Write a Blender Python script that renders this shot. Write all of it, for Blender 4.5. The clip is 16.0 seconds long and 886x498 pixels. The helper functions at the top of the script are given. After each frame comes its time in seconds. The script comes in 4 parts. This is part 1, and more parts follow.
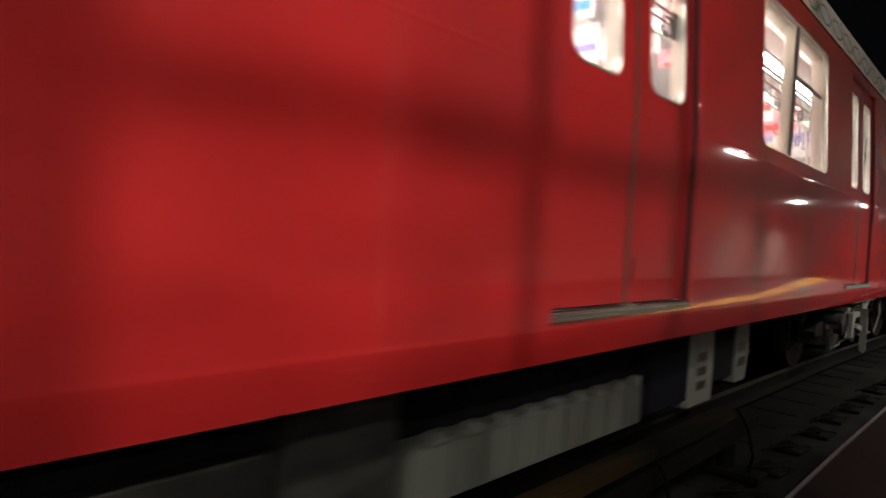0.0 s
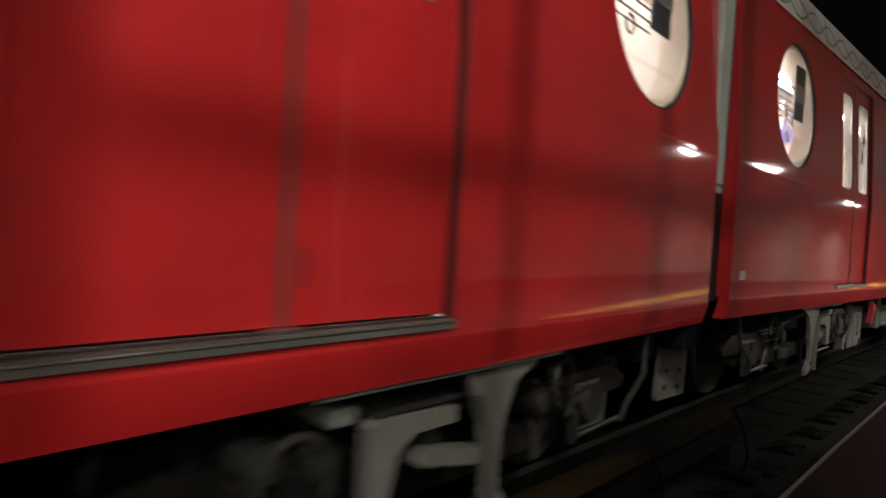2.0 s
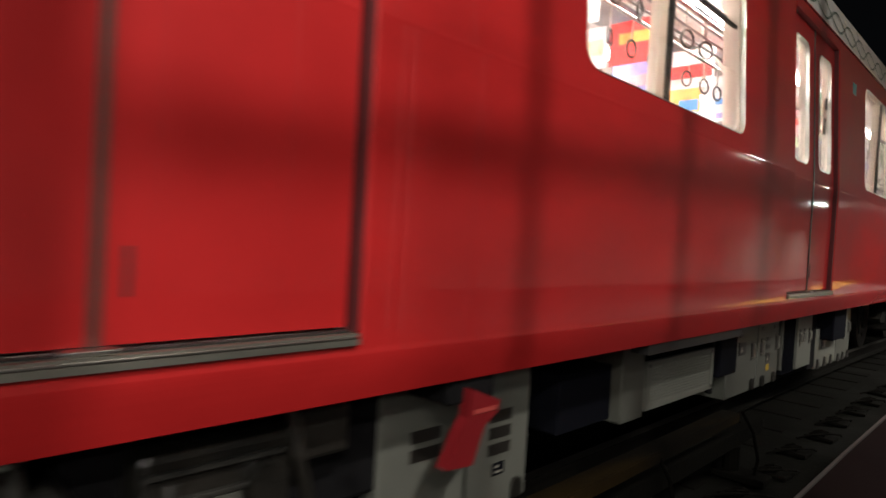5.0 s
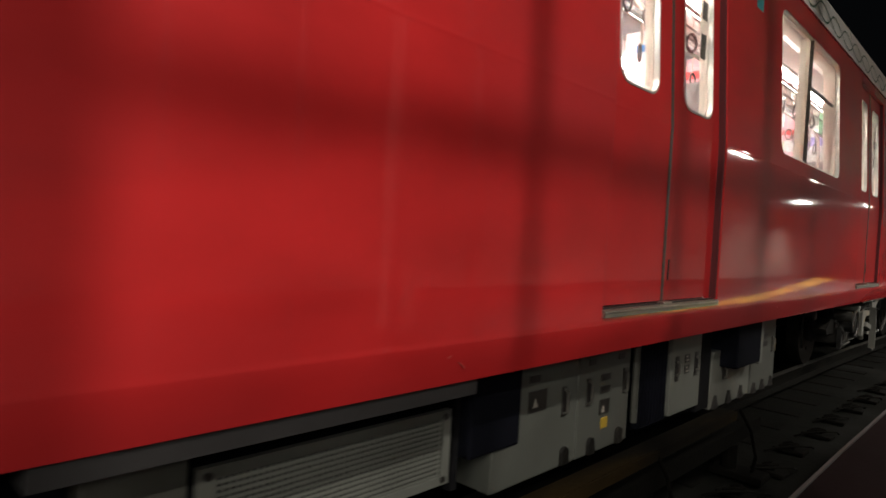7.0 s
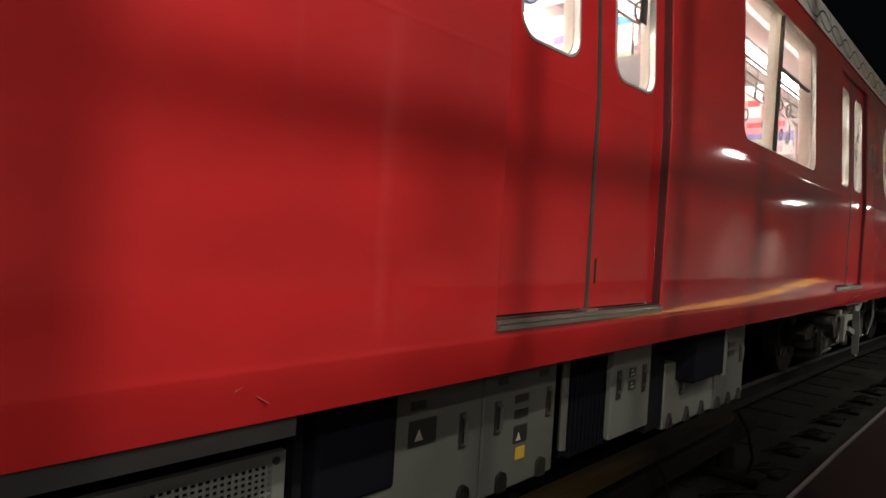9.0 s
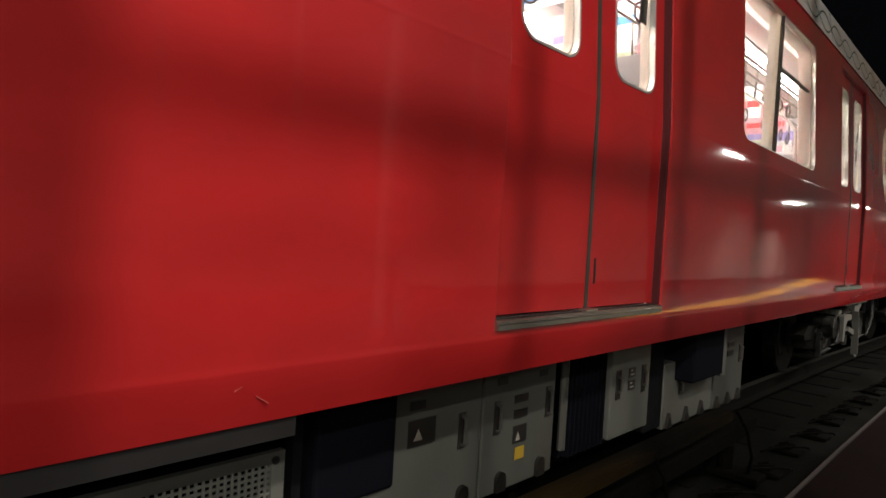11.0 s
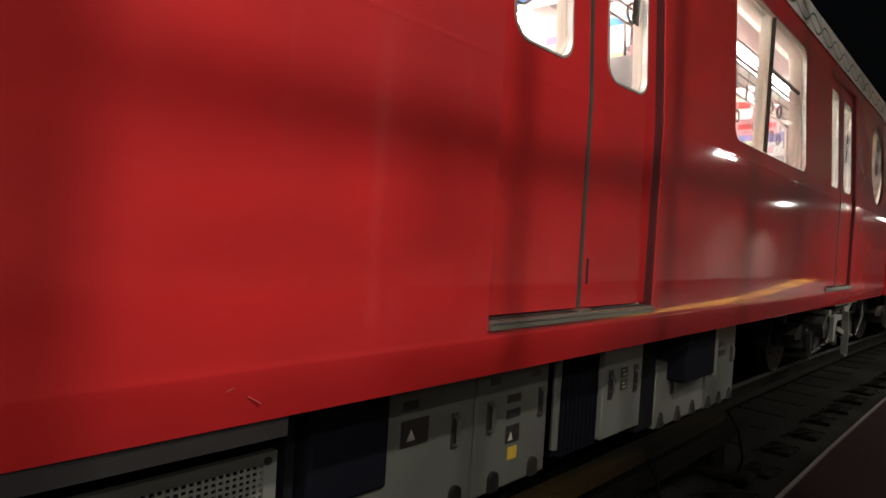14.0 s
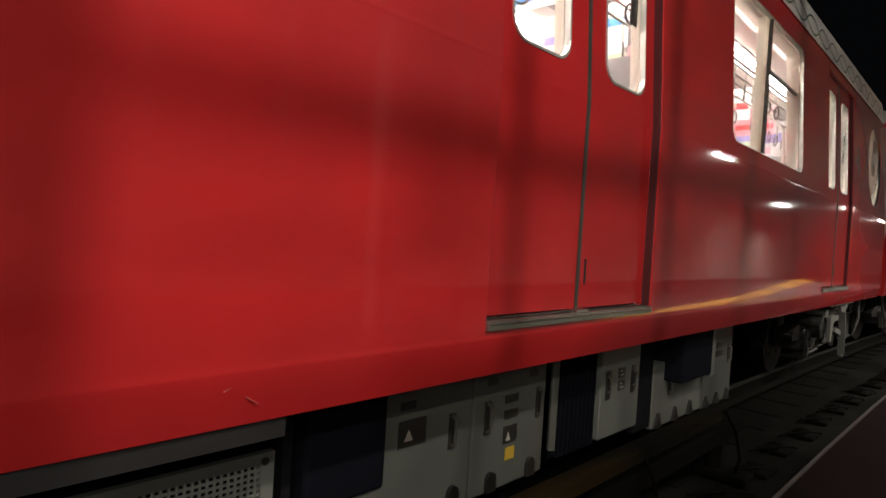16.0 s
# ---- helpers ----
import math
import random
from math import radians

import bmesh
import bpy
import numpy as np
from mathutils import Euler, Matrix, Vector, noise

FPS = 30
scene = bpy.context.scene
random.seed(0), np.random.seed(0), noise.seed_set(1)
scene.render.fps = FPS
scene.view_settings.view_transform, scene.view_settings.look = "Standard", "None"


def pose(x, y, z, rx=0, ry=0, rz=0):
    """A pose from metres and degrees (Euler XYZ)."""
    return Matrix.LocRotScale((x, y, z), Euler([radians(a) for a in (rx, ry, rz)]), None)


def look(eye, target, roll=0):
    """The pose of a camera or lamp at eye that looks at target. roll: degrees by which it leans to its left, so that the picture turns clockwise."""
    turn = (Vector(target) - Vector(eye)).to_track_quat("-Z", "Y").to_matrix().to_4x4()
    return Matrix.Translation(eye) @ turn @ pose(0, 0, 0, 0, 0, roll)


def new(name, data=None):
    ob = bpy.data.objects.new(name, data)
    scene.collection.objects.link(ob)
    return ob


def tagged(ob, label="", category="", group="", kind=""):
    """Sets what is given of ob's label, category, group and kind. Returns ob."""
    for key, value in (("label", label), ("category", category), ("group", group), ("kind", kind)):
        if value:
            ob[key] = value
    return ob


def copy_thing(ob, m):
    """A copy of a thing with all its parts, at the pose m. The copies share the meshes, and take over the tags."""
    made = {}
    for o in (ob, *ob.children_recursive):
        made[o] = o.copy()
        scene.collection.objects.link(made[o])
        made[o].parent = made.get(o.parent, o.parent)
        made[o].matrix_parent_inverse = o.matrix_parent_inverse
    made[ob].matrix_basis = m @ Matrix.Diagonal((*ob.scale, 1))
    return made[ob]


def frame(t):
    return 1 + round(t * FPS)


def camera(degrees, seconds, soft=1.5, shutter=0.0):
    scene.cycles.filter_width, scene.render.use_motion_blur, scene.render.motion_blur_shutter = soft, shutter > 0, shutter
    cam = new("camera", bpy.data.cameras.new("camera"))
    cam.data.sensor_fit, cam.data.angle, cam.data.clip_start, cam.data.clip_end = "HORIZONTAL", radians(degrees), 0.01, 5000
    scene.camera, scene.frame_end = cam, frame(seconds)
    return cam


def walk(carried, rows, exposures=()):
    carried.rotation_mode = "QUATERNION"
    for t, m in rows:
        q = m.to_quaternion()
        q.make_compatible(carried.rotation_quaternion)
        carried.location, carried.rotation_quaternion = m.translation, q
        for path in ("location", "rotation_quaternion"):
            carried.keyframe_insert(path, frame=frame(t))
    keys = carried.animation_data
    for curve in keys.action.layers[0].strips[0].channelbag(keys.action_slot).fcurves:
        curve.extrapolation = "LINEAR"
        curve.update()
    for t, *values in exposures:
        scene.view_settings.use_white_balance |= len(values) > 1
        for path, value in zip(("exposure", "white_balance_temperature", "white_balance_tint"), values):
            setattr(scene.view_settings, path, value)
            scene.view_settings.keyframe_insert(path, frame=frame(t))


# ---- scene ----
EYE_Z = 1.32          # camera above the rail tops
TRACK_Y = 2.724       # centre of the train's track
SIDE = 1.415          # half the width of a car

# ---- camera ----
cam = camera(71.61, 16.0, 1.6, 0.6)


def aim(yaw, pitch, roll):
    return pose(0, 0, EYE_Z, 90 + pitch, 0, -yaw) @ pose(0, 0, 0, 0, 0, roll)


walk(cam, [(t, aim(46.85 + a, -1.325 + b, 3.43 + c)) for t, a, b, c in (
    (0.0, -0.23, -0.13, 0.02), (0.5, -0.18, -0.13, -0.03), (1.0, 0.05, -0.15, 0.0), (1.5, 0.08, -0.14, 0.08), (2.0, 0.12, -0.14, 0.09),
    (2.5, 0.09, -0.19, 0.09), (3.0, -0.20, -0.13, 0.11), (3.5, -0.15, -0.10, 0.10), (4.0, -0.17, -0.01, 0.02), (4.5, -0.38, 0.08, -0.04),
    (5.0, -0.55, 0.12, -0.10), (5.2, -0.60, 0.13, -0.12), (6.2, -0.50, 0.07, -0.17), (7.3, -0.27, 0.00, -0.19), (7.5, -0.21, 0.01, -0.19),
    (8.0, -0.16, 0.07, -0.14), (8.5, -0.11, 0.06, -0.11), (9.0, -0.15, 0.06, -0.09), (11.5, -0.10, 0.05, -0.03), (12.0, -0.04, 0.05, -0.04),
    (12.5, 0.13, 0.06, -0.04), (13.0, 0.26, 0.07, -0.03), (13.5, 0.40, 0.10, 0.01), (14.0, 0.54, 0.10, 0.04),
    (14.5, 0.65, 0.10, 0.06), (15.0, 0.67, 0.11, 0.09), (15.5, 0.72, 0.12, 0.11), (16.0, 0.74, 0.14, 0.11))],
     [(0.0, 0.0), (1.0, -0.10), (2.0, -0.20), (2.5, -0.28), (3.2, -0.18), (4.0, -0.06), (5.0, 0.08), (7.5, 0.0), (16.0, 0.0)])

# how far the train still has to go, by the second
TO_GO = ((0.0, -18.15), (0.5, -16.24), (1.0, -14.41), (1.5, -12.67), (2.0, -11.02), (2.5, -9.40), (3.0, -7.90), (3.5, -6.62),
         (4.0, -5.46), (4.5, -4.40), (5.0, -3.42), (5.2, -3.07), (5.8, -2.12), (6.5, -1.22), (7.3, -0.49), (7.5, -0.354),
         (8.0, -0.098), (8.4, -0.012), (8.7, 0.0), (16.0, 0.0))
STOP_X, RADIUS, PITCH = 2.337, -222.0, 17.81


def on_track(u, side=0.0):
    """The place and heading on the gently curved track at u along it, side metres towards the far side."""
    a = (u - STOP_X) / RADIUS
    return STOP_X + RADIUS * math.sin(a) - side * math.sin(a), TRACK_Y + RADIUS * (1 - math.cos(a)) + side * math.cos(a), math.degrees(a)


# ---- world and lamps ----
world = bpy.data.worlds.new("night")
scene.world = world
world.use_nodes = True
world.node_tree.nodes["Background"].inputs[0].default_value = (0.5, 0.55, 0.65, 1)
world.node_tree.nodes["Background"].inputs[1].default_value = 0.003

# Lamps beyond x = 16 show as highlights; the others are unseen, added fill.
LAMP_AT = [(x, -2.8) for x in (-19.9, -10.8, -6.2, -1.7, 16.4, 34.1, 43.9)] + [(x, -5.5) for x in (-12.0, -3.4, 33.0)]
LAMP_Z = 3.92
for x, y in LAMP_AT:
    lamp = bpy.data.lights.new("tube_light", "AREA")
    lamp.shape, lamp.size, lamp.size_y, lamp.energy = "RECTANGLE", 1.2, 0.10, 150
    lamp.color = (1.0, 0.93, 0.84)
    ob = new("tube_light", lamp)
    ob.matrix_world = look((x, y, LAMP_Z - 0.08), (x, y + 0.5, 0))
# Unseen lamps added to brighten the yellow line and the far car sides.
FILL_AT = [(8.5, -2.2), (13.0, -2.6), (18.0, -2.9), (24.0, -3.5), (31.0, -4.4), (39.0, -5.6)]
for x, y in FILL_AT:
    lamp = bpy.data.lights.new("fill_light", "AREA")
    lamp.shape, lamp.size, lamp.energy, lamp.color, lamp.spread = "DISK", 0.2, 270, (1.0, 0.93, 0.84), radians(124)
    new("fill_light", lamp).matrix_world = look((x, y, 4.20), (x, y, 0))
# Unseen key lamp, added to light the cars and cast the screen's bands.
flood = bpy.data.lights.new("added_flood_light", "AREA")
flood.shape, flood.size, flood.energy, flood.color = "DISK", 0.22, 212, (1.0, 0.93, 0.84)
ob = new("added_flood_light", flood)
ob.matrix_world = look((0.3, -2.4, 5.52), (1.0, 1.3, 1.75))


# ---- materials ----
def material(name, color, rough=0.6, metal=0.0, spread=0.15, size=6.0, bump=0.0, bump_size=60.0, coat=0.0, streak=(1, 1, 1), stain=None, stain_at=0.62):
    m = bpy.data.materials.new(name)
    m.use_nodes = True
    nt = m.node_tree
    n, ln = nt.nodes, nt.links
    b = n["Principled BSDF"]
    b.inputs["Roughness"].default_value = rough
    b.inputs["Metallic"].default_value = metal
    b.inputs["Coat Weight"].default_value = coat
    b.inputs["Coat Roughness"].default_value = 0.045
    b.inputs["Specular IOR Level"].default_value = 0.15 if coat else 0.04 if rough > 0.74 else 0.5
    co = n.new("ShaderNodeTexCoord")
    mp = n.new("ShaderNodeMapping")
    mp.inputs["Scale"].default_value = streak
    ln.new(co.outputs["Object"], mp.inputs["Vector"])
    nz = n.new("ShaderNodeTexNoise")
    nz.inputs["Scale"].default_value = size
    nz.inputs["Detail"].default_value = 6
    ln.new(mp.outputs[0], nz.inputs["Vector"])
    rp = n.new("ShaderNodeValToRGB")
    e = rp.color_ramp.elements
    e[0].position, e[1].position = 0.3, 0.72
    e[0].color = (*[c * (1 - spread) for c in color], 1)
    e[1].color = (*[min(1, c * (1 + spread)) for c in color], 1)
    ln.new(nz.outputs["Fac"], rp.inputs[0])
    out = rp.outputs[0]
    if stain:
        n2 = n.new("ShaderNodeTexNoise")
        n2.inputs["Scale"].default_value = size * 0.35
        n2.inputs["Detail"].default_value = 8
        ln.new(mp.outputs[0], n2.inputs["Vector"])
        r2 = n.new("ShaderNodeValToRGB")
        r2.color_ramp.elements[0].position, r2.color_ramp.elements[1].position = stain_at - 0.1, stain_at + 0.1
        ln.new(n2.outputs["Fac"], r2.inputs[0])
        mx = n.new("ShaderNodeMix")
        mx.data_type = "RGBA"
        ln.new(r2.outputs[0], mx.inputs[0])
        ln.new(out, mx.inputs[6])
        mx.inputs[7].default_value = (*stain, 1)
        out = mx.outputs[2]
    ln.new(out, b.inputs["Base Color"])
    mr = n.new("ShaderNodeMapRange")
    mr.inputs[3].default_value, mr.inputs[4].default_value = max(0.02, rough * 0.85), min(1, rough * 1.2)
    ln.new(nz.outputs["Fac"], mr.inputs[0])
    ln.new(mr.outputs[0], b.inputs["Roughness"])
    if coat:
        n4 = n.new("ShaderNodeTexNoise")
        n4.inputs["Scale"].default_value = 2.6
        n4.inputs["Detail"].default_value = 3
        ln.new(co.outputs["Object"], n4.inputs["Vector"])
        wave = n.new("ShaderNodeBump")
        wave.inputs["Strength"].default_value = 0.08
        wave.inputs["Distance"].default_value = 0.01
        ln.new(n4.outputs["Fac"], wave.inputs["Height"])
        ln.new(wave.outputs[0], b.inputs["Coat Normal"])
    if bump:
        n3 = n.new("ShaderNodeTexNoise")
        n3.inputs["Scale"].default_value = bump_size
        n3.inputs["Detail"].default_value = 4
        ln.new(co.outputs["Object"], n3.inputs["Vector"])
        bp = n.new("ShaderNodeBump")
        bp.inputs["Strength"].default_value = bump
        bp.inputs["Distance"].default_value = 0.01
        ln.new(n3.outputs["Fac"], bp.inputs["Height"])
        ln.new(bp.outputs[0], b.inputs["Normal"])
    return m


def glow(name, color, strength):
    m = bpy.data.materials.new(name)
    m.use_nodes = True
    b = m.node_tree.nodes["Principled BSDF"]
    b.inputs["Base Color"].default_value = (0.8, 0.8, 0.8, 1)
    b.inputs["Emission Color"].default_value = (*color, 1)
    b.inputs["Emission Strength"].default_value = strength
    return m


def glass_material():
    m = bpy.data.materials.new("window_glass")
    m.use_nodes = True
    nt = m.node_tree
    n, ln = nt.nodes, nt.links
    tr, gl, lw, mx = n.new("ShaderNodeBsdfTransparent"), n.new("ShaderNodeBsdfGlossy"), n.new("ShaderNodeLayerWeight"), n.new("ShaderNodeMixShader")
    pw, ml, ad = n.new("ShaderNodeMath"), n.new("ShaderNodeMath"), n.new("ShaderNodeMath")
    pw.operation, ml.operation, ad.operation = "POWER", "MULTIPLY", "ADD"
    pw.inputs[1].default_value, ml.inputs[1].default_value, ad.inputs[1].default_value = 5.0, 0.9, 0.03
    tr.inputs[0].default_value = (0.95, 0.97, 0.96, 1)
    gl.inputs["Roughness"].default_value = 0.02
    lw.inputs[0].default_value = 0.5
    ln.new(lw.outputs["Facing"], pw.inputs[0])
    ln.new(pw.outputs[0], ml.inputs[0])
    ln.new(ml.outputs[0], ad.inputs[0])
    ln.new(ad.outputs[0], mx.inputs[0])
    ln.new(tr.outputs[0], mx.inputs[1])
    ln.new(gl.outputs[0], mx.inputs[2])
    ln.new(mx.outputs[0], n["Material Output"].inputs[0])
    return m


RED = material("red_body_paint", (0.445, 0.0166, 0.0174), 0.55, 0, 0.20, 2.4, 0.030, 14, 0.9, (0.6, 1, 1.2), (0.37, 0.022, 0.024), 0.60)
RED_DOOR = material("red_door_paint", (0.445, 0.0166, 0.0176), 0.55, 0, 0.10, 3.0, 0.020, 18, 0.8)
WHITE_BAND = material("white_roof_band", (0.80, 0.80, 0.76), 0.5, 0, 0.08, 3, stain=(0.42, 0.41, 0.36), stain_at=0.66)
WAVE_GREEN = material("wave_dark_green", (0.03, 0.10, 0.06), 0.4)
ROOF = material("roof_grey", (0.22, 0.22, 0.22), 0.7, 0, 0.2)
STEEL = material("brushed_steel", (0.55, 0.54, 0.50), 0.33, 1.0, 0.15, 12, 0.05, 90, 0, (0.2, 1, 1))
SILL_STEEL = material("worn_sill_steel", (0.38, 0.38, 0.33), 0.36, 0.8, 0.3, 9, 0.06, 60, 0, (0.15, 1, 1), (0.16, 0.15, 0.12), 0.60)
JAMB_SHADE = material("jamb_shade_red", (0.075, 0.006, 0.008), 0.7)
SEAL = material("door_seal_rubber", (0.050, 0.048, 0.040), 0.45, 0, 0.2, 12)
RUBBER = material("black_rubber", (0.015, 0.015, 0.014), 0.6)
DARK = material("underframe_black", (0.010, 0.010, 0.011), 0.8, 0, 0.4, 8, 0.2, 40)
BOX_GREY = material("equipment_grey_paint", (0.085, 0.090, 0.078), 0.5, 0, 0.10, 5, 0.08, 50, 0, (1, 1, 0.6), (0.06, 0.055, 0.045), 0.60)
BOX_PALE = material("equipment_pale_paint", (0.135, 0.142, 0.124), 0.5, 0, 0.08, 5, 0.06, 50, 0, (1, 1, 0.6), (0.09, 0.085, 0.07), 0.62)
BRACKET = material("pressed_bracket_grey", (0.145, 0.145, 0.128), 0.5, 0, 0.15, 6, 0.08, 50, 0, (1, 1, 0.7), (0.13, 0.12, 0.10), 0.60)
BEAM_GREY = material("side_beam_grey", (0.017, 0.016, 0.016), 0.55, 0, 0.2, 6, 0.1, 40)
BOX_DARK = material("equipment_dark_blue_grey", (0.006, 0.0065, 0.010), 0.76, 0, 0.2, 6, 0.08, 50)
# Bogie gear near black: the dimness under the cars is put into its colour.
BOGIE_SHADED = material("bogie_shaded", (0.0065, 0.0066, 0.0060), 0.36, 0, 0.5, 9, 0.6, 28, 0, (1, 1, 1), (0.02, 0.018, 0.015), 0.5)
BOGIE_WORN_SHADED = material("bogie_worn_shaded", (0.022, 0.022, 0.020), 0.36, 0, 0.5, 9, 0.6, 28, 0, (1, 1, 1), (0.060, 0.058, 0.050), 0.60)
WHEEL_STEEL = material("wheel_steel", (0.12, 0.11, 0.10), 0.35, 1.0, 0.3, 10)
SCRATCH = material("scratched_paint", (0.42, 0.060, 0.052), 0.6, 0, 0.2, 20)
LEVER_RED = material("lever_red", (0.21, 0.010, 0.014), 0.45, 0, 0.1)
PLATE_DARK = material("plate_dark", (0.020, 0.018, 0.016), 0.4, 0, 0.2)
PLATE_TEXT = material("plate_pale", (0.30, 0.29, 0.25), 0.5)
YELLOW = material("yellow_sticker", (0.42, 0.28, 0.03), 0.5)
LABEL = material("label_white", (0.72, 0.72, 0.70), 0.5)
TEAL = material("sticker_teal", (0.03, 0.22, 0.24), 0.4)
CREAM = material("interior_cream", (0.80, 0.76, 0.72), 0.45, 0, 0.04, 3)
CEILING = material("interior_ceiling", (0.82, 0.78, 0.75), 0.5, 0, 0.04, 3)
RACK = material("rack_grey", (0.40, 0.40, 0.40), 0.4, 0.4, 0.1)
POLE = material("pole_pale", (0.72, 0.69, 0.62), 0.3, 0.1, 0.05)
STRAP_BLACK = material("strap_black", (0.11, 0.10, 0.09), 0.5)
STRAP_PALE = material("strap_webbing", (0.55, 0.52, 0.47), 0.7)
SEAT = material("seat_red_moquette", (0.42, 0.05, 0.07), 0.9, 0, 0.2, 30, 0.2, 200)
FLOOR_IN = material("car_floor_grey", (0.20, 0.20, 0.21), 0.6, 0, 0.1, 20)
PARTITION = material("partition_grey", (0.30, 0.30, 0.30), 0.5)
GREEN_AD = material("ad_green", (0.05, 0.14, 0.07), 0.5)
# Translucent so that cabin light brightens the outward faces, standing in for glare.
FRAME = material("cream_translucent_frame", (0.82, 0.78, 0.72), 0.5, 0, 0.03, 3)
_n = FRAME.node_tree.nodes
_t, _m = _n.new("ShaderNodeBsdfTranslucent"), _n.new("ShaderNodeMixShader")
_t.inputs[0].default_value = (0.85, 0.78, 0.70, 1)
_m.inputs[0].default_value = 0.65
FRAME.node_tree.links.new(_n["Principled BSDF"].outputs[0], _m.inputs[1])
FRAME.node_tree.links.new(_t.outputs[0], _m.inputs[2])
FRAME.node_tree.links.new(_m.outputs[0], _n["Material Output"].inputs[0])
RIM = material("window_rim_metal", (0.62, 0.60, 0.56), 0.3, 0.6, 0.08)
AD_PAPER = [material("ad_" + k, c, 0.5, 0, 0.3, 9) for k, c in (
    ("violet", (0.30, 0.26, 0.62)), ("blue", (0.10, 0.30, 0.70)), ("pink", (0.75, 0.40, 0.45)), ("orange", (0.80, 0.42, 0.10)),
    ("white", (0.80, 0.80, 0.80)), ("lime", (0.55, 0.62, 0.40)), ("red", (0.70, 0.06, 0.06)), ("dark", (0.06, 0.07, 0.08)))]
LIGHT_STRIP = glow("car_light_strip", (1.0, 0.90, 0.82), 45)
TUBE = glow("tube_diffuser", (1.0, 0.94, 0.86), 6)
GLASS = glass_material()
GANGWAY = material("gangway_rubber", (0.0055, 0.006, 0.005), 0.6, 0, 0.2, 5)
GANG_PALE = material("gangway_pale", (0.34, 0.38, 0.33), 0.5)
# Near-black trackbed colours: the shade low beside the train is put into them.
CONCRETE = material("trackbed_shaded_concrete", (0.0030, 0.0030, 0.0022), 0.95, 0, 0.35, 4, 0.5, 25, 0, (1, 1, 1), (0.008, 0.008, 0.007), 0.55)
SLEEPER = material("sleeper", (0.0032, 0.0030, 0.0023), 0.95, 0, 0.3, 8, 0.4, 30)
RAIL_SHADED = material("rail_shaded", (0.0045, 0.0042, 0.0034), 0.85, 0.0, 0.3, 12, 0.2, 60)
RAIL_TOP = material("rail_polished", (0.10, 0.095, 0.085), 0.5, 1.0, 0.1, 20)
# Yellow-brown darkened: the trackbed's shade is put into the board's colour.
COVER = material("third_rail_cover_shaded", (0.015, 0.0095, 0.0035), 0.8, 0, 0.5, 3, 0.2, 40, 0, (0.7, 4, 4), (0.005, 0.0042, 0.003), 0.44)
KERB_STEEL = material("kerb_steel", (0.13, 0.13, 0.125), 0.4, 0.6, 0.2, 5)
# Red kept near black to offset the added lamps that flood the walkway.
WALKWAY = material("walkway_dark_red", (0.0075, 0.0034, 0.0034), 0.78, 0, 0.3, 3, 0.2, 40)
# Paving darkened so that the car sides mirror less light from the floor.
PLATFORM = material("platform_darkened", (0.012, 0.010, 0.010), 0.6, 0, 0.12, 3, 0.1, 40)
TACTILE = material("tactile_yellow", (0.50, 0.25, 0.025), 0.6, 0, 0.1, 8)
WALL = material("station_wall_pale", (0.33, 0.31, 0.29), 0.5, 0, 0.08, 2)
COLUMN = material("column_grey", (0.22, 0.21, 0.20), 0.6, 0, 0.1, 3)
BEAM = material("station_beam_dark", (0.05, 0.045, 0.045), 0.7, 0, 0.2, 3)
TUNNEL = material("tunnel_wall_dark", (0.03, 0.03, 0.03), 0.9, 0, 0.3, 3)
CEIL_STATION = material("station_ceiling", (0.46, 0.43, 0.46), 0.8, 0, 0.15, 2)


# ---- mesh helpers ----
def part(name, bm, mat, parent=None, label=""):
    me = bpy.data.meshes.new(name)
    bmesh.ops.recalc_face_normals(bm, faces=bm.faces)
    bm.to_mesh(me)
    bm.free()
    me.materials.append(mat)
    ob = new(name, me)
    if parent:
        ob.parent = parent
    if label:
        ob["label"] = label
    return ob


def box(x0, x1, y0, y1, z0, z1, bevel=0.0, bm=None):
    own = bm is None
    bm = bm or bmesh.new()
    r = bmesh.ops.create_cube(bm, size=1, matrix=Matrix.Translation(((x0 + x1) / 2, (y0 + y1) / 2, (z0 + z1) / 2)) @ Matrix.Diagonal((x1 - x0, y1 - y0, z1 - z0, 1)))
    if bevel and own:
        bmesh.ops.bevel(bm, geom=bm.edges[:], offset=bevel, segments=2, affect="EDGES", profile=0.5)
    return bm


def tube(points, r, seg=8, bm=None):
    """A round bar along the points."""
    bm = bm or bmesh.new()
    rings = []
    pts = [Vector(p) for p in points]
    for i, p in enumerate(pts):
        d = (pts[min(i + 1, len(pts) - 1)] - pts[max(i - 1, 0)]).normalized()
        a = d.orthogonal().normalized() if not rings else (rings[-1][1] - d * rings[-1][1].dot(d)).normalized()
        b = d.cross(a)
        rings.append(([bm.verts.new(p + (a * math.cos(k * math.tau / seg) + b * math.sin(k * math.tau / seg)) * r) for k in range(seg)], a))
    for (u, _), (v, _) in zip(rings, rings[1:]):
        for k in range(seg):
            bm.faces.new((u[k], u[(k + 1) % seg], v[(k + 1) % seg], v[k]))
    bm.faces.new(rings[0][0][::-1])
    bm.faces.new(rings[-1][0])
    return bm


def cyl(x, y0, y1, z, r, seg=28, bm=None):
    """A drum whose axis runs across the track."""
    bm = bm or bmesh.new()
    m = Matrix.Translation((x, (y0 + y1) / 2, z)) @ Matrix.Rotation(math.pi / 2, 4, "X")
    bmesh.ops.create_cone(bm, cap_ends=True, segments=seg, radius1=r, radius2=r, depth=abs(y1 - y0), matrix=m)
    return bm


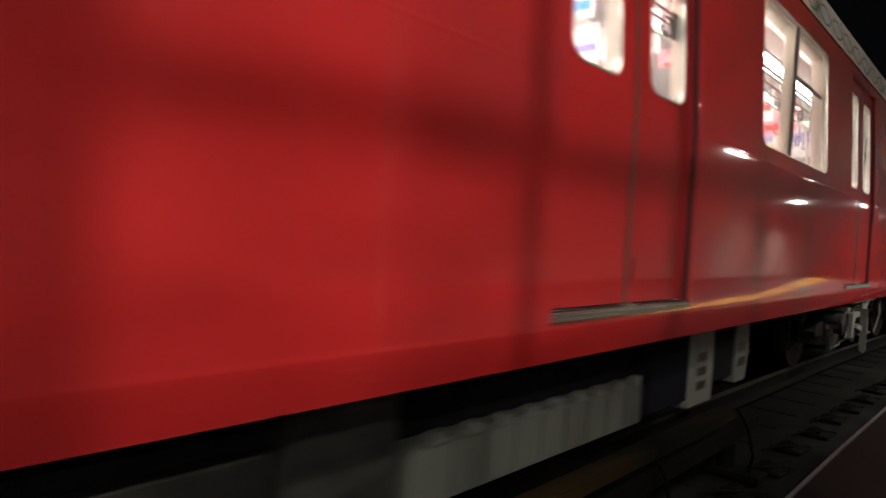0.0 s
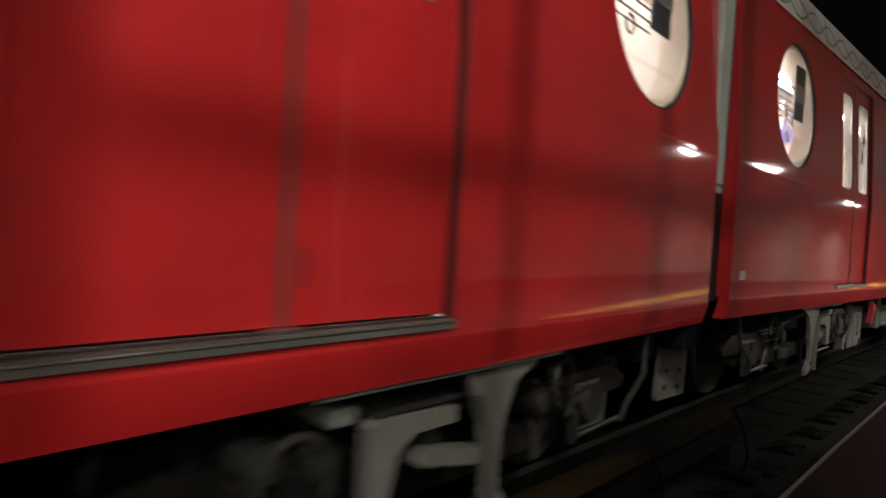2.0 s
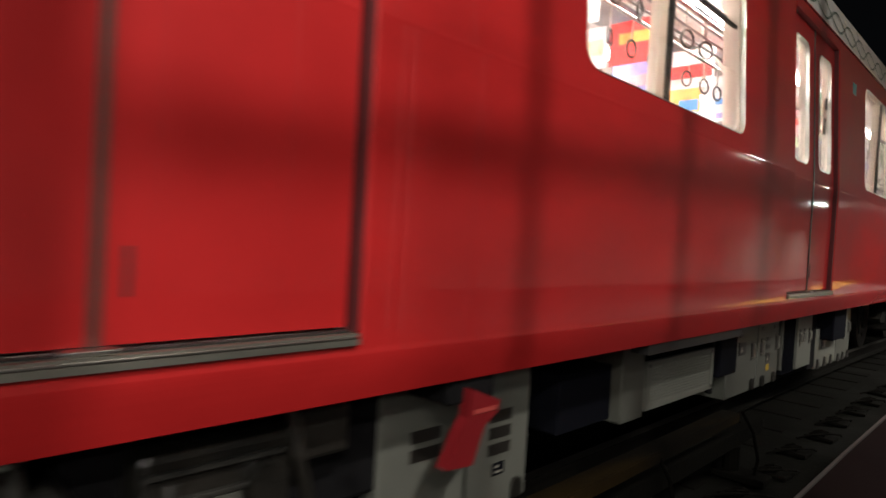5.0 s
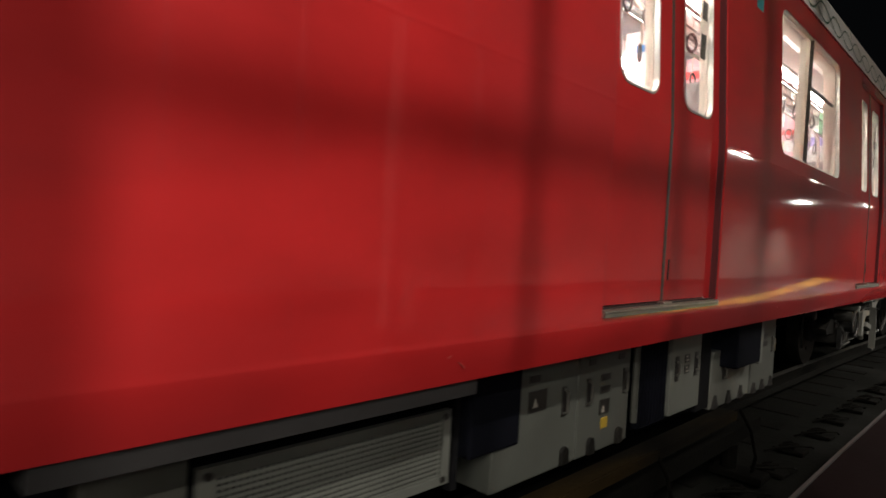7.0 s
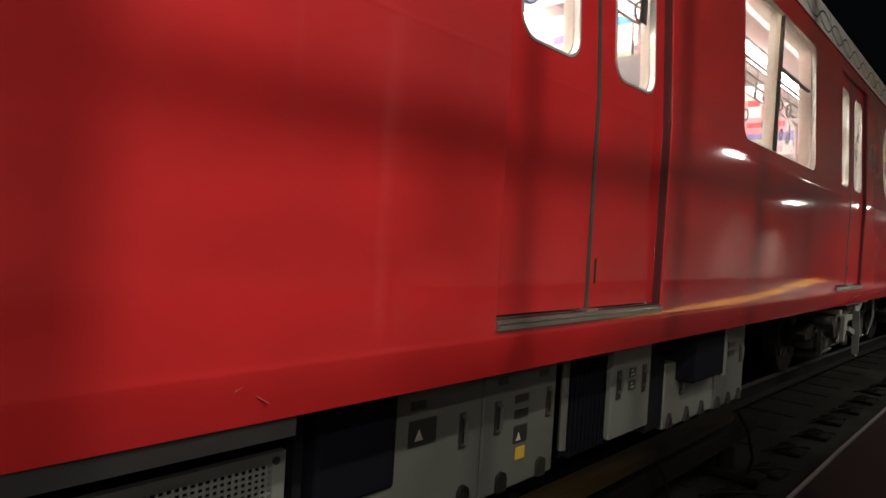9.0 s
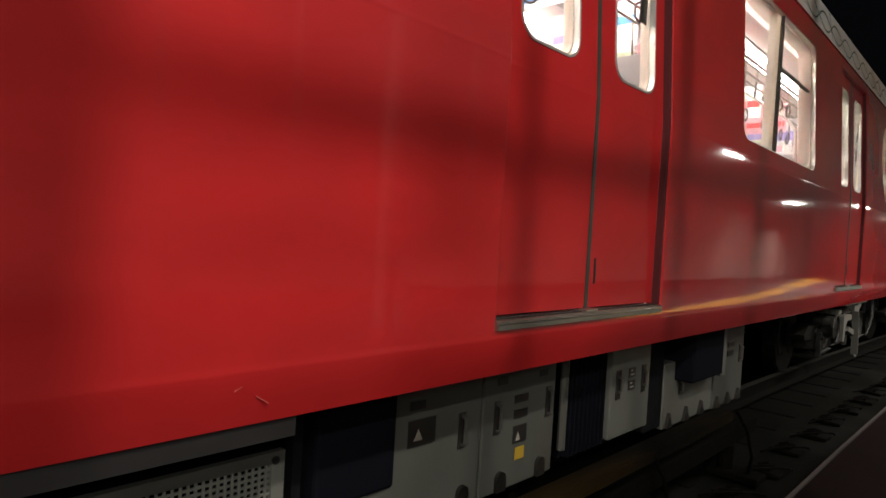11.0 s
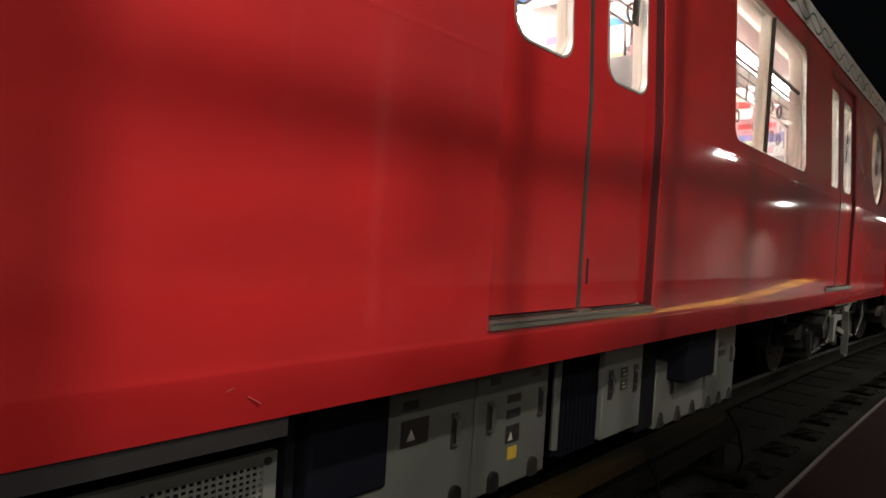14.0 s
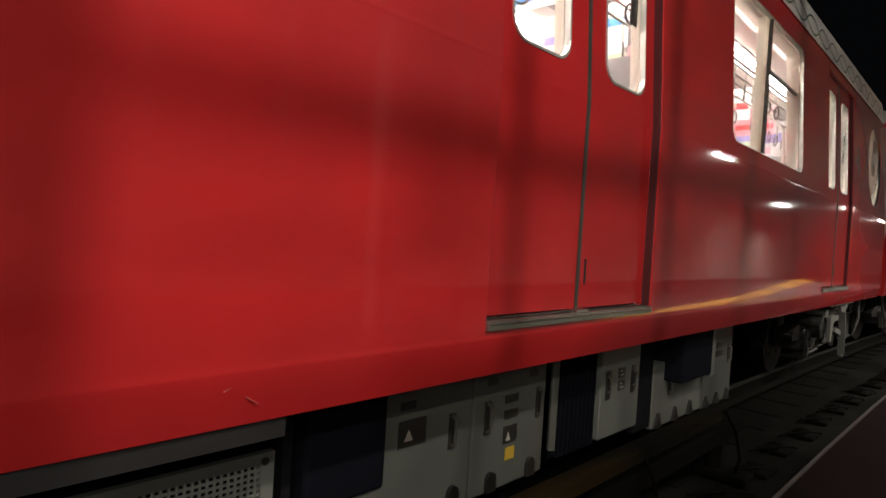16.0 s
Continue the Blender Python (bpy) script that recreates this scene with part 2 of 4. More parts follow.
def prism(loop, y0, y1, bm=None):
    """A plate: a loop of (x, z) given depth from y0 to y1."""
    bm = bm or bmesh.new()
    a = [bm.verts.new((x, y0, z)) for x, z in loop]
    b = [bm.verts.new((x, y1, z)) for x, z in loop]
    bm.faces.new(a)
    bm.faces.new(b[::-1])
    for i in range(len(a)):
        j = (i + 1) % len(a)
        bm.faces.new((a[i], b[i], b[j], a[j]))
    return bm


def round_rect(x0, x1, z0, z1, r, n=6):
    pts = []
    for cx, cz, a0 in ((x1 - r, z1 - r, 0), (x0 + r, z1 - r, 90), (x0 + r, z0 + r, 180), (x1 - r, z0 + r, 270)):
        for k in range(n + 1):
            a = radians(a0 + 90 * k / n)
            pts.append((cx + r * math.cos(a), cz + r * math.sin(a)))
    return pts


def circle(cx, cz, r, n=48):
    return [(cx + r * math.cos(k * math.tau / n), cz + r * math.sin(k * math.tau / n)) for k in range(n)]


def smooth(ob):
    for p in ob.data.polygons:
        p.use_smooth = True
    return ob


def edge_strip(x0, x1, in0, in1, z0, z1):
    """An upright strip that follows the slope of the side, from in0 to in1 behind it."""
    bm = bmesh.new()
    prev = None
    for z in [z0] + [q for q in (1.4, 1.90, 1.94, 1.98, 2.6) if z0 < q < z1] + [z1]:
        y = side_y(z)
        c = [bm.verts.new(p) for p in ((x0, y + in0, z), (x1, y + in0, z), (x1, y + in1, z), (x0, y + in1, z))]
        if prev:
            for i in range(4):
                j = (i + 1) % 4
                bm.faces.new((prev[i], prev[j], c[j], c[i]))
        else:
            bm.faces.new(c)
        prev = c
    bm.faces.new(prev[::-1])
    return bm


KNEE, TOP = 1.98, 3.28


def side_y(z):
    """Outer face of the near side of a car at height z, in the car's space."""
    if z < 0.972:
        return -SIDE - 0.0012 + 0.034 * ((0.972 - z) / 0.14) ** 1.3
    if z < 0.988:
        return -SIDE - 0.0012 * (0.988 - z) / 0.016
    if z <= 1.90:
        return -SIDE
    if z <= KNEE:
        bead = 0.0011 * (0.5 + 0.5 * math.cos((z - 1.94) * math.tau / 0.03)) if abs(z - 1.94) < 0.015 else 0.0
        return -SIDE + 0.055 * (z - 1.90) ** 2 / 0.16 - bead
    return -SIDE + 0.0022 + 0.055 * (z - KNEE)


def pierced(x0, x1, z0, z1, holes, inset=0.0, thick=0.05):
    """A panel of the side with holes (loops of x, z), its outer face on side_y plus inset; the holes and rims have depth."""
    bm = bmesh.new()
    loops = [[(x0, z0), (x1, z0), (x1, z1), (x0, z1)]] + holes
    edges, rims = [], []
    for lp in loops:
        vs = [bm.verts.new((x, side_y(z) + inset, z)) for x, z in lp]
        es = [bm.edges.new((vs[i], vs[(i + 1) % len(vs)])) for i in range(len(vs))]
        edges += es
        rims.append(vs)
    bmesh.ops.triangle_fill(bm, use_beauty=True, use_dissolve=False, edges=edges)
    for vs in rims:
        back = [bm.verts.new(v.co + Vector((0, thick, 0))) for v in vs]
        for i in range(len(vs)):
            j = (i + 1) % len(vs)
            bm.faces.new((vs[i], vs[j], back[j], back[i]))
    return bm


def rolled_edge(x, s):
    """The rolled edge of the skin beside a doorway: x is its inner face, s the way to the panel."""
    prof = ((0.0, 0.075), (0.0, 0.013), (0.001, 0.008), (0.004, 0.0035), (0.008, 0.001), (ROLL, 0.0))
    bm = bmesh.new()
    prev = None
    for z in (1.01, 1.4, 1.90, 1.92, 1.94, 1.96, KNEE, 2.6, TOP):
        c = [bm.verts.new((x + s * u, side_y(z) + v, z)) for u, v in prof]
        if prev:
            for i in range(len(c) - 1):
                bm.faces.new((prev[i], prev[i + 1], c[i + 1], c[i]))
        prev = c
    return bm


ROLL, JAMB_STRIP = 0.013, 0.022


def lower_skin(x0, x1, top=KNEE):
    """The side below the knee, with its curved foot and rounded knee."""
    zs = [0.832, 0.86, 0.89, 0.92, 0.945, 0.960, 0.968, 0.972, 0.976, 0.984, 0.988, 0.994, 1.01]
    zs += [1.4, 1.86, 1.89, 1.90, 1.915, 1.925, 1.929, 1.9325, 1.936, 1.94, 1.944, 1.9475, 1.951, 1.955, 1.965, top] if top > 1.4 else []
    bm = bmesh.new()
    cols = []
    xs = [x0 + (x1 - x0) * k / 8 for k in range(9)]
    for x in xs:
        cols.append([bm.verts.new((x, side_y(z), z)) for z in zs])
    for a, b in zip(cols, cols[1:]):
        for i in range(len(zs) - 1):
            bm.faces.new((a[i], b[i], b[i + 1], a[i + 1]))
    for c in (cols[0], cols[-1]):
        rim = [bm.verts.new(v.co) for v in c]
        back = [bm.verts.new(v.co + Vector((0, 0.075, 0))) for v in c]
        for i in range(len(zs) - 1):
            bm.faces.new((rim[i], rim[i + 1], back[i + 1], back[i]))
    rim = [bm.verts.new(c[0].co) for c in cols]
    back = [bm.verts.new(v.co + Vector((0, 0.08, 0))) for v in rim]
    for i in range(len(rim) - 1):
        bm.faces.new((rim[i], rim[i + 1], back[i + 1], back[i]))
    return bm


# ---- the station: ground, track, walkway, hall ----
FAR0, FAR1 = -60.0, 160.0


def setting(name, bm, mat, label):
    return tagged(part(name, bm, mat), label, name.split("_")[0], kind="structure")


setting("ground", box(-400, 400, -400, 400, -1.2, -0.22), CONCRETE, "stained concrete trackbed, near black for the shade under the train")


def along_track(loop, u0=-45.0, u1=65.0, step=2.0, bm=None):
    """A bar that follows the track: a loop of (side, z) swept from u0 to u1."""
    bm = bm or bmesh.new()
    prev, n = None, max(1, round((u1 - u0) / step))
    for k in range(n + 1):
        pts = [on_track(u0 + (u1 - u0) * k / n, side) for side, _ in loop]
        c = [bm.verts.new((p[0], p[1], z)) for p, (_, z) in zip(pts, loop)]
        if prev:
            for i in range(len(loop)):
                j = (i + 1) % len(loop)
                bm.faces.new((prev[i], prev[j], c[j], c[i]))
        else:
            bm.faces.new(c)
        prev = c
    bm.faces.new(prev[::-1])
    return bm


def strip(s0, s1, z0, z1):
    return [(s0, z0), (s1, z0), (s1, z1), (s0, z1)]


setting("walkway", along_track(strip(-4.3, -1.883, -0.215, 0.0)), WALKWAY, "near-black red walkway beside the track")
setting("kerb_edge", along_track(strip(-1.880, -1.860, -0.21, 0.008)), KERB_STEEL, "worn steel edge strip of the walkway")


def rail(y):
    sec = [(-0.065, -0.16), (0.065, -0.16), (0.065, -0.145), (0.012, -0.125), (0.012, -0.045), (0.034, -0.035), (0.034, -0.004), (-0.034, -0.004), (-0.034, -0.035), (-0.012, -0.045), (-0.012, -0.125), (-0.065, -0.145)]
    r = tagged(part("running_rail", along_track([(y + u, w) for u, w in sec]), RAIL_SHADED), "running rail, near black for the shade there, with a polished head", "rail", "rails of the track")
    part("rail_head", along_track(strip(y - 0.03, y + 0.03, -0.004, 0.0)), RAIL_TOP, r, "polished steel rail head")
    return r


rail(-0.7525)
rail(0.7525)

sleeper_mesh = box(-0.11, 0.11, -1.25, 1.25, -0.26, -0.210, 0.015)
first = tagged(part("sleeper", sleeper_mesh, SLEEPER), "sleeper under the rails, near black for the shade there", "sleeper", "sleepers of the track")
first.matrix_basis = pose(0.2, TRACK_Y, 0)
for k in range(-14, 60):
    if k:
        copy_thing(first, pose(0.2 + 0.65 * k + random.uniform(-0.02, 0.02), TRACK_Y, 0, 0, 0, random.uniform(-0.8, 0.8)))

# third rail with its cover board, on brackets
TR_Y = 1.42
TR_SIDE = TR_Y - TRACK_Y
third = tagged(new("third_rail"), "live third rail under a worn yellow-brown cover board darkened for shade", "third rail")
part("conductor", along_track(strip(TR_SIDE - 0.035, TR_SIDE + 0.035, 0.0, 0.10), -45.0, 5.0), SLEEPER, third, "steel conductor rail, near black for the shade there")
for k in range(7):
    u, dz = -16.6 + 3.0 * k, random.uniform(-0.006, 0.006)
    part("cover_board", along_track(strip(TR_SIDE - 0.06, TR_SIDE + 0.04, 0.232 + dz, 0.262 + dz), u, u + 2.96), COVER, third, "worn yellow-brown board, shade put into its colour")
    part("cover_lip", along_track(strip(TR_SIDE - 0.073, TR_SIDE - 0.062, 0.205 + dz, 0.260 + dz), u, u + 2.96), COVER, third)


def bracket():
    e = tagged(new("third_rail_bracket"), "iron bracket and insulator holding the third rail, darkened for the shade", "bracket", "brackets of the third rail")
    part("foot", box(-0.10, 0.10, TR_Y - 0.24, TR_Y + 0.10, -0.21, -0.16, 0.012), SLEEPER, e)
    part("insulator", tube([(0, TR_Y, -0.16), (0, TR_Y, 0.0)], 0.055, 10), SLEEPER, e, "insulator, near black for the shade there")
    part("arm", tube([(0, TR_Y - 0.15, -0.17), (0, TR_Y - 0.17, -0.05), (0, TR_Y - 0.13, 0.12), (0, TR_Y - 0.05, 0.245)], 0.011, 8), SLEEPER, e)
    return e


b0 = bracket()
b0.matrix_basis = pose(0.55, 0, 0)
for k in range(-4, 4):
    if k:
        x, y, h = on_track(0.55 + 1.3 * k)
        copy_thing(b0, pose(x, y - TRACK_Y, 0, 0, 0, h))

def fastening():
    """A rail clip on a low base plate, with a bolt and a slack cable."""
    e = tagged(new("rail_fastening"), "iron fastening with a slack cable on the trackbed, darkened for the shade", "fastening", "fastenings of the trackbed")
    part("base_plate", box(-0.07, 0.07, -0.11, 0.11, -0.215, -0.185, 0.008), RAIL_SHADED, e)
    part("clip", tube([(-0.05, 0.07, -0.18), (-0.04, 0.0, -0.15), (0.0, -0.05, -0.145), (0.04, 0.0, -0.15), (0.05, 0.07, -0.18)], 0.011, 6), RAIL_SHADED, e)
    part("bolt", tube([(0.0, -0.02, -0.19), (0.0, -0.02, -0.135)], 0.013, 6), RAIL_SHADED, e)
    part("cable", tube([(-0.20, 0.12, -0.205), (-0.12, 0.04, -0.17), (-0.02, -0.07, -0.15), (0.08, -0.12, -0.16), (0.20, -0.10, -0.20)], 0.009, 6), RAIL_SHADED, e)
    return e


f0 = fastening()
f0.matrix_basis = pose(*on_track(0.2, -1.48)[:2], 0)
for k in range(-4, 26):
    if k:
        x, y, h = on_track(0.2 + 0.65 * k, -1.48 + random.uniform(-0.03, 0.03))
        copy_thing(f0, pose(x, y, 0, 0, 0, h + random.uniform(-12, 12)))

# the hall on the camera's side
setting("platform", box(FAR0, FAR1, -14, -1.4, -0.9, 0.02), PLATFORM, "unseen paved hall floor, darkened so the cars mirror little of it")
setting("wall_hall", box(FAR0, FAR1, -8.3, -8.0, 0.02, 2.75), WALL, "pale tiled wall of the station hall")
# Upper wall and ceiling are unseen; their greys set what the cars mirror.
setting("beam_hall", box(FAR0, FAR1, -8.3, -7.9, 2.754, 7.0), COLUMN, "unseen grey upper wall of the hall, toned for the cars' reflections")
setting("ceiling", box(FAR0, FAR1, -8.3, -0.6, 7.0, 7.25), CEIL_STATION, "unseen concrete ceiling over the hall, toned for the cars' reflections")
setting("wall_far", box(FAR0, FAR1, 5.2, 5.6, -0.22, 4.5), TUNNEL, "dark wall beyond the track")
setting("wall_end", box(-60.4, FAR0, -14, 6, -0.22, 4.5), TUNNEL, "dark end wall of the hall")

line_pts = [(7.3, -2.12), (9.4, -2.34), (12.5, -2.56), (15.7, -2.75), (19.8, -3.04), (27, -3.9), (38, -5.4), (54, -7.6)]
bm = bmesh.new()
prev = None
for x, y in line_pts:
    w = 0.11 + 0.018 * (x - 7.3)
    c = [bm.verts.new((x, y - w, 0.026)), bm.verts.new((x, y + 0.15, 0.026))]
    if prev:
        bm.faces.new((prev[0], prev[1], c[1], c[0]))
    prev = c
setting("tactile_line", bm, TACTILE, "yellow guide line on the hall floor")


def column():
    e = tagged(new("hall_column"), "pale steel column of the station hall", "column", "columns of the hall")
    part("shaft", box(-0.16, 0.16, -0.16, 0.16, 0.02, 7.0, 0.02), WALL, e)
    part("base", box(-0.22, 0.22, -0.22, 0.22, 0.02, 0.18, 0.02), BEAM, e)
    return e


c0 = column()
c0.matrix_basis = pose(4.9, -2.8, 0)
for x in (-4.2,):
    copy_thing(c0, pose(x, -2.6, 0))


def screen():
    """Slender posts and one high cross bar between the hall and the walkway; unseen, placed to shade the cars in bands.
    """
    e = tagged(new("shadow_screen"), "unseen posts and one cross bar, placed to cast bands on the cars", "screen")
    for k in range(-4, 5):
        x, w = (0.295, 0.068) if k == 0 else (0.425 + 0.74 * k, 0.018)
        part("post", box(x - w, x + w, -0.36, -0.30, 0.0, 7.0, 0.01), BEAM, e)
    part("cross_bar", tube([(-6, -0.3, 3.30 - 0.041 * 6.3), (10, -0.3, 3.30 + 0.041 * 9.7)], 0.032, 10), BEAM, e)
    return e


screen()


def lamp_fixture():
    e = tagged(new("ceiling_lamp"), "long fluorescent lamp with a white housing, some added unseen as fill", "lamp", "lamps of the hall")
    part("housing", box(-0.64, 0.64, -0.08, 0.08, 0.0, 0.08, 0.012), WALL, e)
    for y in (-0.04, 0.04):
        part("tube", tube([(-0.6, y, -0.02), (0.6, y, -0.02)], 0.014, 8), TUBE, e, "glowing fluorescent tube")
    for x in (-0.5, 0.5):
        part("hanger", tube([(x, 0, 0.08), (x, 0, 3.08)], 0.012, 6), STEEL, e)
    return e


def flood_fixture():
    e = tagged(new("added_flood_lamp"), "unseen round flood lamp, added as the key light", "lamp")
    part("housing", tube([(0.27, -2.58, 5.75), (0.295, -2.45, 5.58)], 0.13, 20), WALL, e)
    part("bracket", tube([(0.27, -2.58, 5.75), (0.27, -2.58, 7.0)], 0.02, 8), STEEL, e)
    return e


flood_fixture()
l0 = lamp_fixture()
l0.matrix_basis = pose(*LAMP_AT[0], LAMP_Z)
for x, y in LAMP_AT[1:]:
    copy_thing(l0, pose(x, y, LAMP_Z))


# Housing of the added fill lamps.
def fill_fixture():
    e = tagged(new("downlight"), "unseen lamp ring on a rod, added as a fill light", "lamp", "downlights of the hall")
    bm = bmesh.new()
    for k in range(24):
        a0, a1 = k * math.tau / 24, (k + 1) * math.tau / 24
        q = [bm.verts.new((r * math.cos(a), r * math.sin(a), z)) for r, z, a in ((0.12, 0, a0), (0.16, 0, a0), (0.16, 0, a1), (0.12, 0, a1))]
        bm.faces.new(q)
        w = [bm.verts.new((0.12 * math.cos(a), 0.12 * math.sin(a), z)) for z, a in ((0, a0), (0, a1), (0.03, a1), (0.03, a0))]
        bm.faces.new(w)
    part("trim_ring", bm, WALL, e)
    part("hanger", tube([(0, 0.14, 0.0), (0, 0.14, 2.785)], 0.012, 6), STEEL, e)
    return e


d0 = fill_fixture()
d0.matrix_basis = pose(*FILL_AT[0], 4.215)
for x, y in FILL_AT[1:]:
    copy_thing(d0, pose(x, y, 4.215))


# ---- the train ----
HALF_DOOR, DOOR_AT = 0.65, 5.31
SILL, HEAD = 1.035, 3.19
LEAF_IN = 0.038       # how far the leaves lie behind the skin


def doorway(car, x):
    """A pair of sliding leaves in a recess, with a steel sill."""
    for s in (-1, 1):
        a, b = (x - HALF_DOOR + 0.004, x - 0.012) if s < 0 else (x + 0.012, x + HALF_DOOR - 0.004)
        w0, w1 = (x - 0.555, x - 0.155) if s < 0 else (x + 0.145, x + 0.545)
        bm = pierced(a, b, KNEE, HEAD, [round_rect(w0, w1, 2.058, 3.04, 0.09)], LEAF_IN, 0.03)
        up = [(z, side_y(z) + LEAF_IN) for z in (SILL + 0.012, 1.4, 1.86, 1.90, 1.915, 1.925, 1.929, 1.9325, 1.936, 1.94, 1.944, 1.9475, 1.951, 1.955, 1.965, KNEE)]
        v0 = [bm.verts.new((a, y, z)) for z, y in up]
        v1 = [bm.verts.new((b, y, z)) for z, y in up]
        for i in range(len(up) - 1):
            bm.faces.new((v0[i], v1[i], v1[i + 1], v0[i + 1]))
        edge = v1 if s < 0 else v0
        back = [bm.verts.new(v.co + Vector((0, 0.03, 0))) for v in edge]
        for i in range(len(up) - 1):
            bm.faces.new((edge[i], edge[i + 1], back[i + 1], back[i]))
        bmesh.ops.remove_doubles(bm, verts=bm.verts, dist=0.0005)
        leaf = smooth(part("door_leaf", bm, RED_DOOR, car))
        leaf.data.set_sharp_from_angle(angle=radians(25))
        y = side_y(2.5) + LEAF_IN
        rim = bmesh.new()
        o, i_ = round_rect(w0 - 0.002, w1 + 0.002, 2.056, 3.042, 0.091), round_rect(w0 + 0.008, w1 - 0.008, 2.066, 3.032, 0.084)
        ring(rim, o, i_, LEAF_IN - 0.004, 0.040)
        part("window_rim", rim, RIM, leaf, "thin bright metal window rim")
        part("inner_frame", ring(bmesh.new(), round_rect(w0 - 0.004, w1 + 0.004, 2.054, 3.044, 0.093), round_rect(w0 + 0.012, w1 - 0.014, 2.072, 3.026, 0.08), LEAF_IN + 0.025, 0.045), FRAME, leaf, "cream inner frame")
        g = part("pane", prism(round_rect(w0 + 0.01, w1 - 0.01, 2.068, 3.03, 0.08), y + 0.016, y + 0.022), GLASS, leaf, "clear glass pane")
        g.visible_shadow = False
        part("seal", edge_strip(x + (-0.011 if s < 0 else 0.001), x + (-0.001 if s < 0 else 0.011), LEAF_IN - 0.006, LEAF_IN + 0.04, SILL + 0.01, HEAD), SEAL, leaf, "black rubber door edge")
    # Shade on the right-hand return of the doorway, built as a dark strip.
    part("jamb_shade_strip", edge_strip(x + HALF_DOOR - 0.003, x + HALF_DOOR + JAMB_STRIP - 0.001, 0.006, LEAF_IN - 0.0005, SILL + 0.003, HEAD), JAMB_SHADE, car, "dark red strip for the shade on the right-hand jamb")
    part("pull_slot", box(x + 0.055, x + 0.068, -SIDE + LEAF_IN - 0.0035, -SIDE + LEAF_IN + 0.002, 1.15, 1.26), RUBBER, car, "dark hand slot")
    part("sill_groove", box(x - HALF_DOOR + 0.002, x + HALF_DOOR - 0.002, -SIDE + 0.012, -SIDE + LEAF_IN - 0.002, 1.0345, 1.0385), RUBBER, car, "dark sill groove")
    part("threshold", box(x - HALF_DOOR + 0.002, x + HALF_DOOR - 0.002, -SIDE + 0.075, -SIDE + 0.095, 1.0345, 1.075), RUBBER, car, "dark threshold strip")
    sl = part("sill", sill_mesh(x), SILL_STEEL, car, "worn steel door sill")
    part("sill_nose", box(x - HALF_DOOR - 0.010, x + HALF_DOOR + 0.010, -SIDE - 0.0175, -SIDE - 0.0125, 1.0205, 1.0275, 0.002), STEEL, sl, "bright polished sill nose")
    part("door_header", pierced(x - HALF_DOOR, x + HALF_DOOR + JAMB_STRIP, HEAD + 0.004, TOP, [], 0.0, 0.06), RED, car)
    part("door_foot", lower_skin(x - HALF_DOOR - ROLL, x + HALF_DOOR + JAMB_STRIP + ROLL, 1.01), RED, car)
    for u in (-1, 1):
        smooth(part("door_edge", rolled_edge(x + (HALF_DOOR + JAMB_STRIP if u > 0 else -HALF_DOOR), u), RED, car, "rolled red edge of the doorway"))
    part("guide_shoe", box(x - 0.062, x + 0.035, -SIDE - 0.008, -SIDE + LEAF_IN - 0.008, 1.0345, 1.047, 0.003), STEEL, car, "small bright steel door guide")
    # dark notices on the inside of the right-hand pane
    y = side_y(2.6) + LEAF_IN + 0.026
    for z0, z1 in ((2.63, 2.73), (2.41, 2.55)):
        part("door_notice", box(x + 0.455, x + 0.525, y, y + 0.003, z0, z1), PLATE_DARK, car, "small dark notice on the door glass")
    # inner posts and top of the doorway
    part("door_track", box(x - HALF_DOOR, x + HALF_DOOR, -SIDE + 0.18, -SIDE + 0.24, HEAD - 0.10, HEAD + 0.05), RUBBER, car, "dark door track")


def sill_mesh(x):
    bm = bmesh.new()
    box(x - HALF_DOOR - 0.012, x + HALF_DOOR + 0.012, -SIDE - 0.012, -SIDE + 0.10, 1.018, 1.034, 0, bm)
    box(x - HALF_DOOR - 0.012, x + HALF_DOOR + 0.012, -SIDE - 0.015, -SIDE - 0.0005, 1.002, 1.019, 0, bm)
    return bm


def ring(bm, outer, inner, inset, depth):
    """A flat ring between two loops of the same count, on the side, with some depth."""
    vo = [bm.verts.new((x, side_y(z) + inset, z)) for x, z in outer]
    vi = [bm.verts.new((x, side_y(z) + inset, z)) for x, z in inner]
    bo = [bm.verts.new(v.co + Vector((0, depth, 0))) for v in vo]
    bi = [bm.verts.new(v.co + Vector((0, depth, 0))) for v in vi]
    n = len(vo)
    for i in range(n):
        j = (i + 1) % n
        bm.faces.new((vo[i], vo[j], vi[j], vi[i]))
        bm.faces.new((vi[i], vi[j], bi[j], bi[i]))
        bm.faces.new((vo[j], vo[i], bo[i], bo[j]))
    return bm


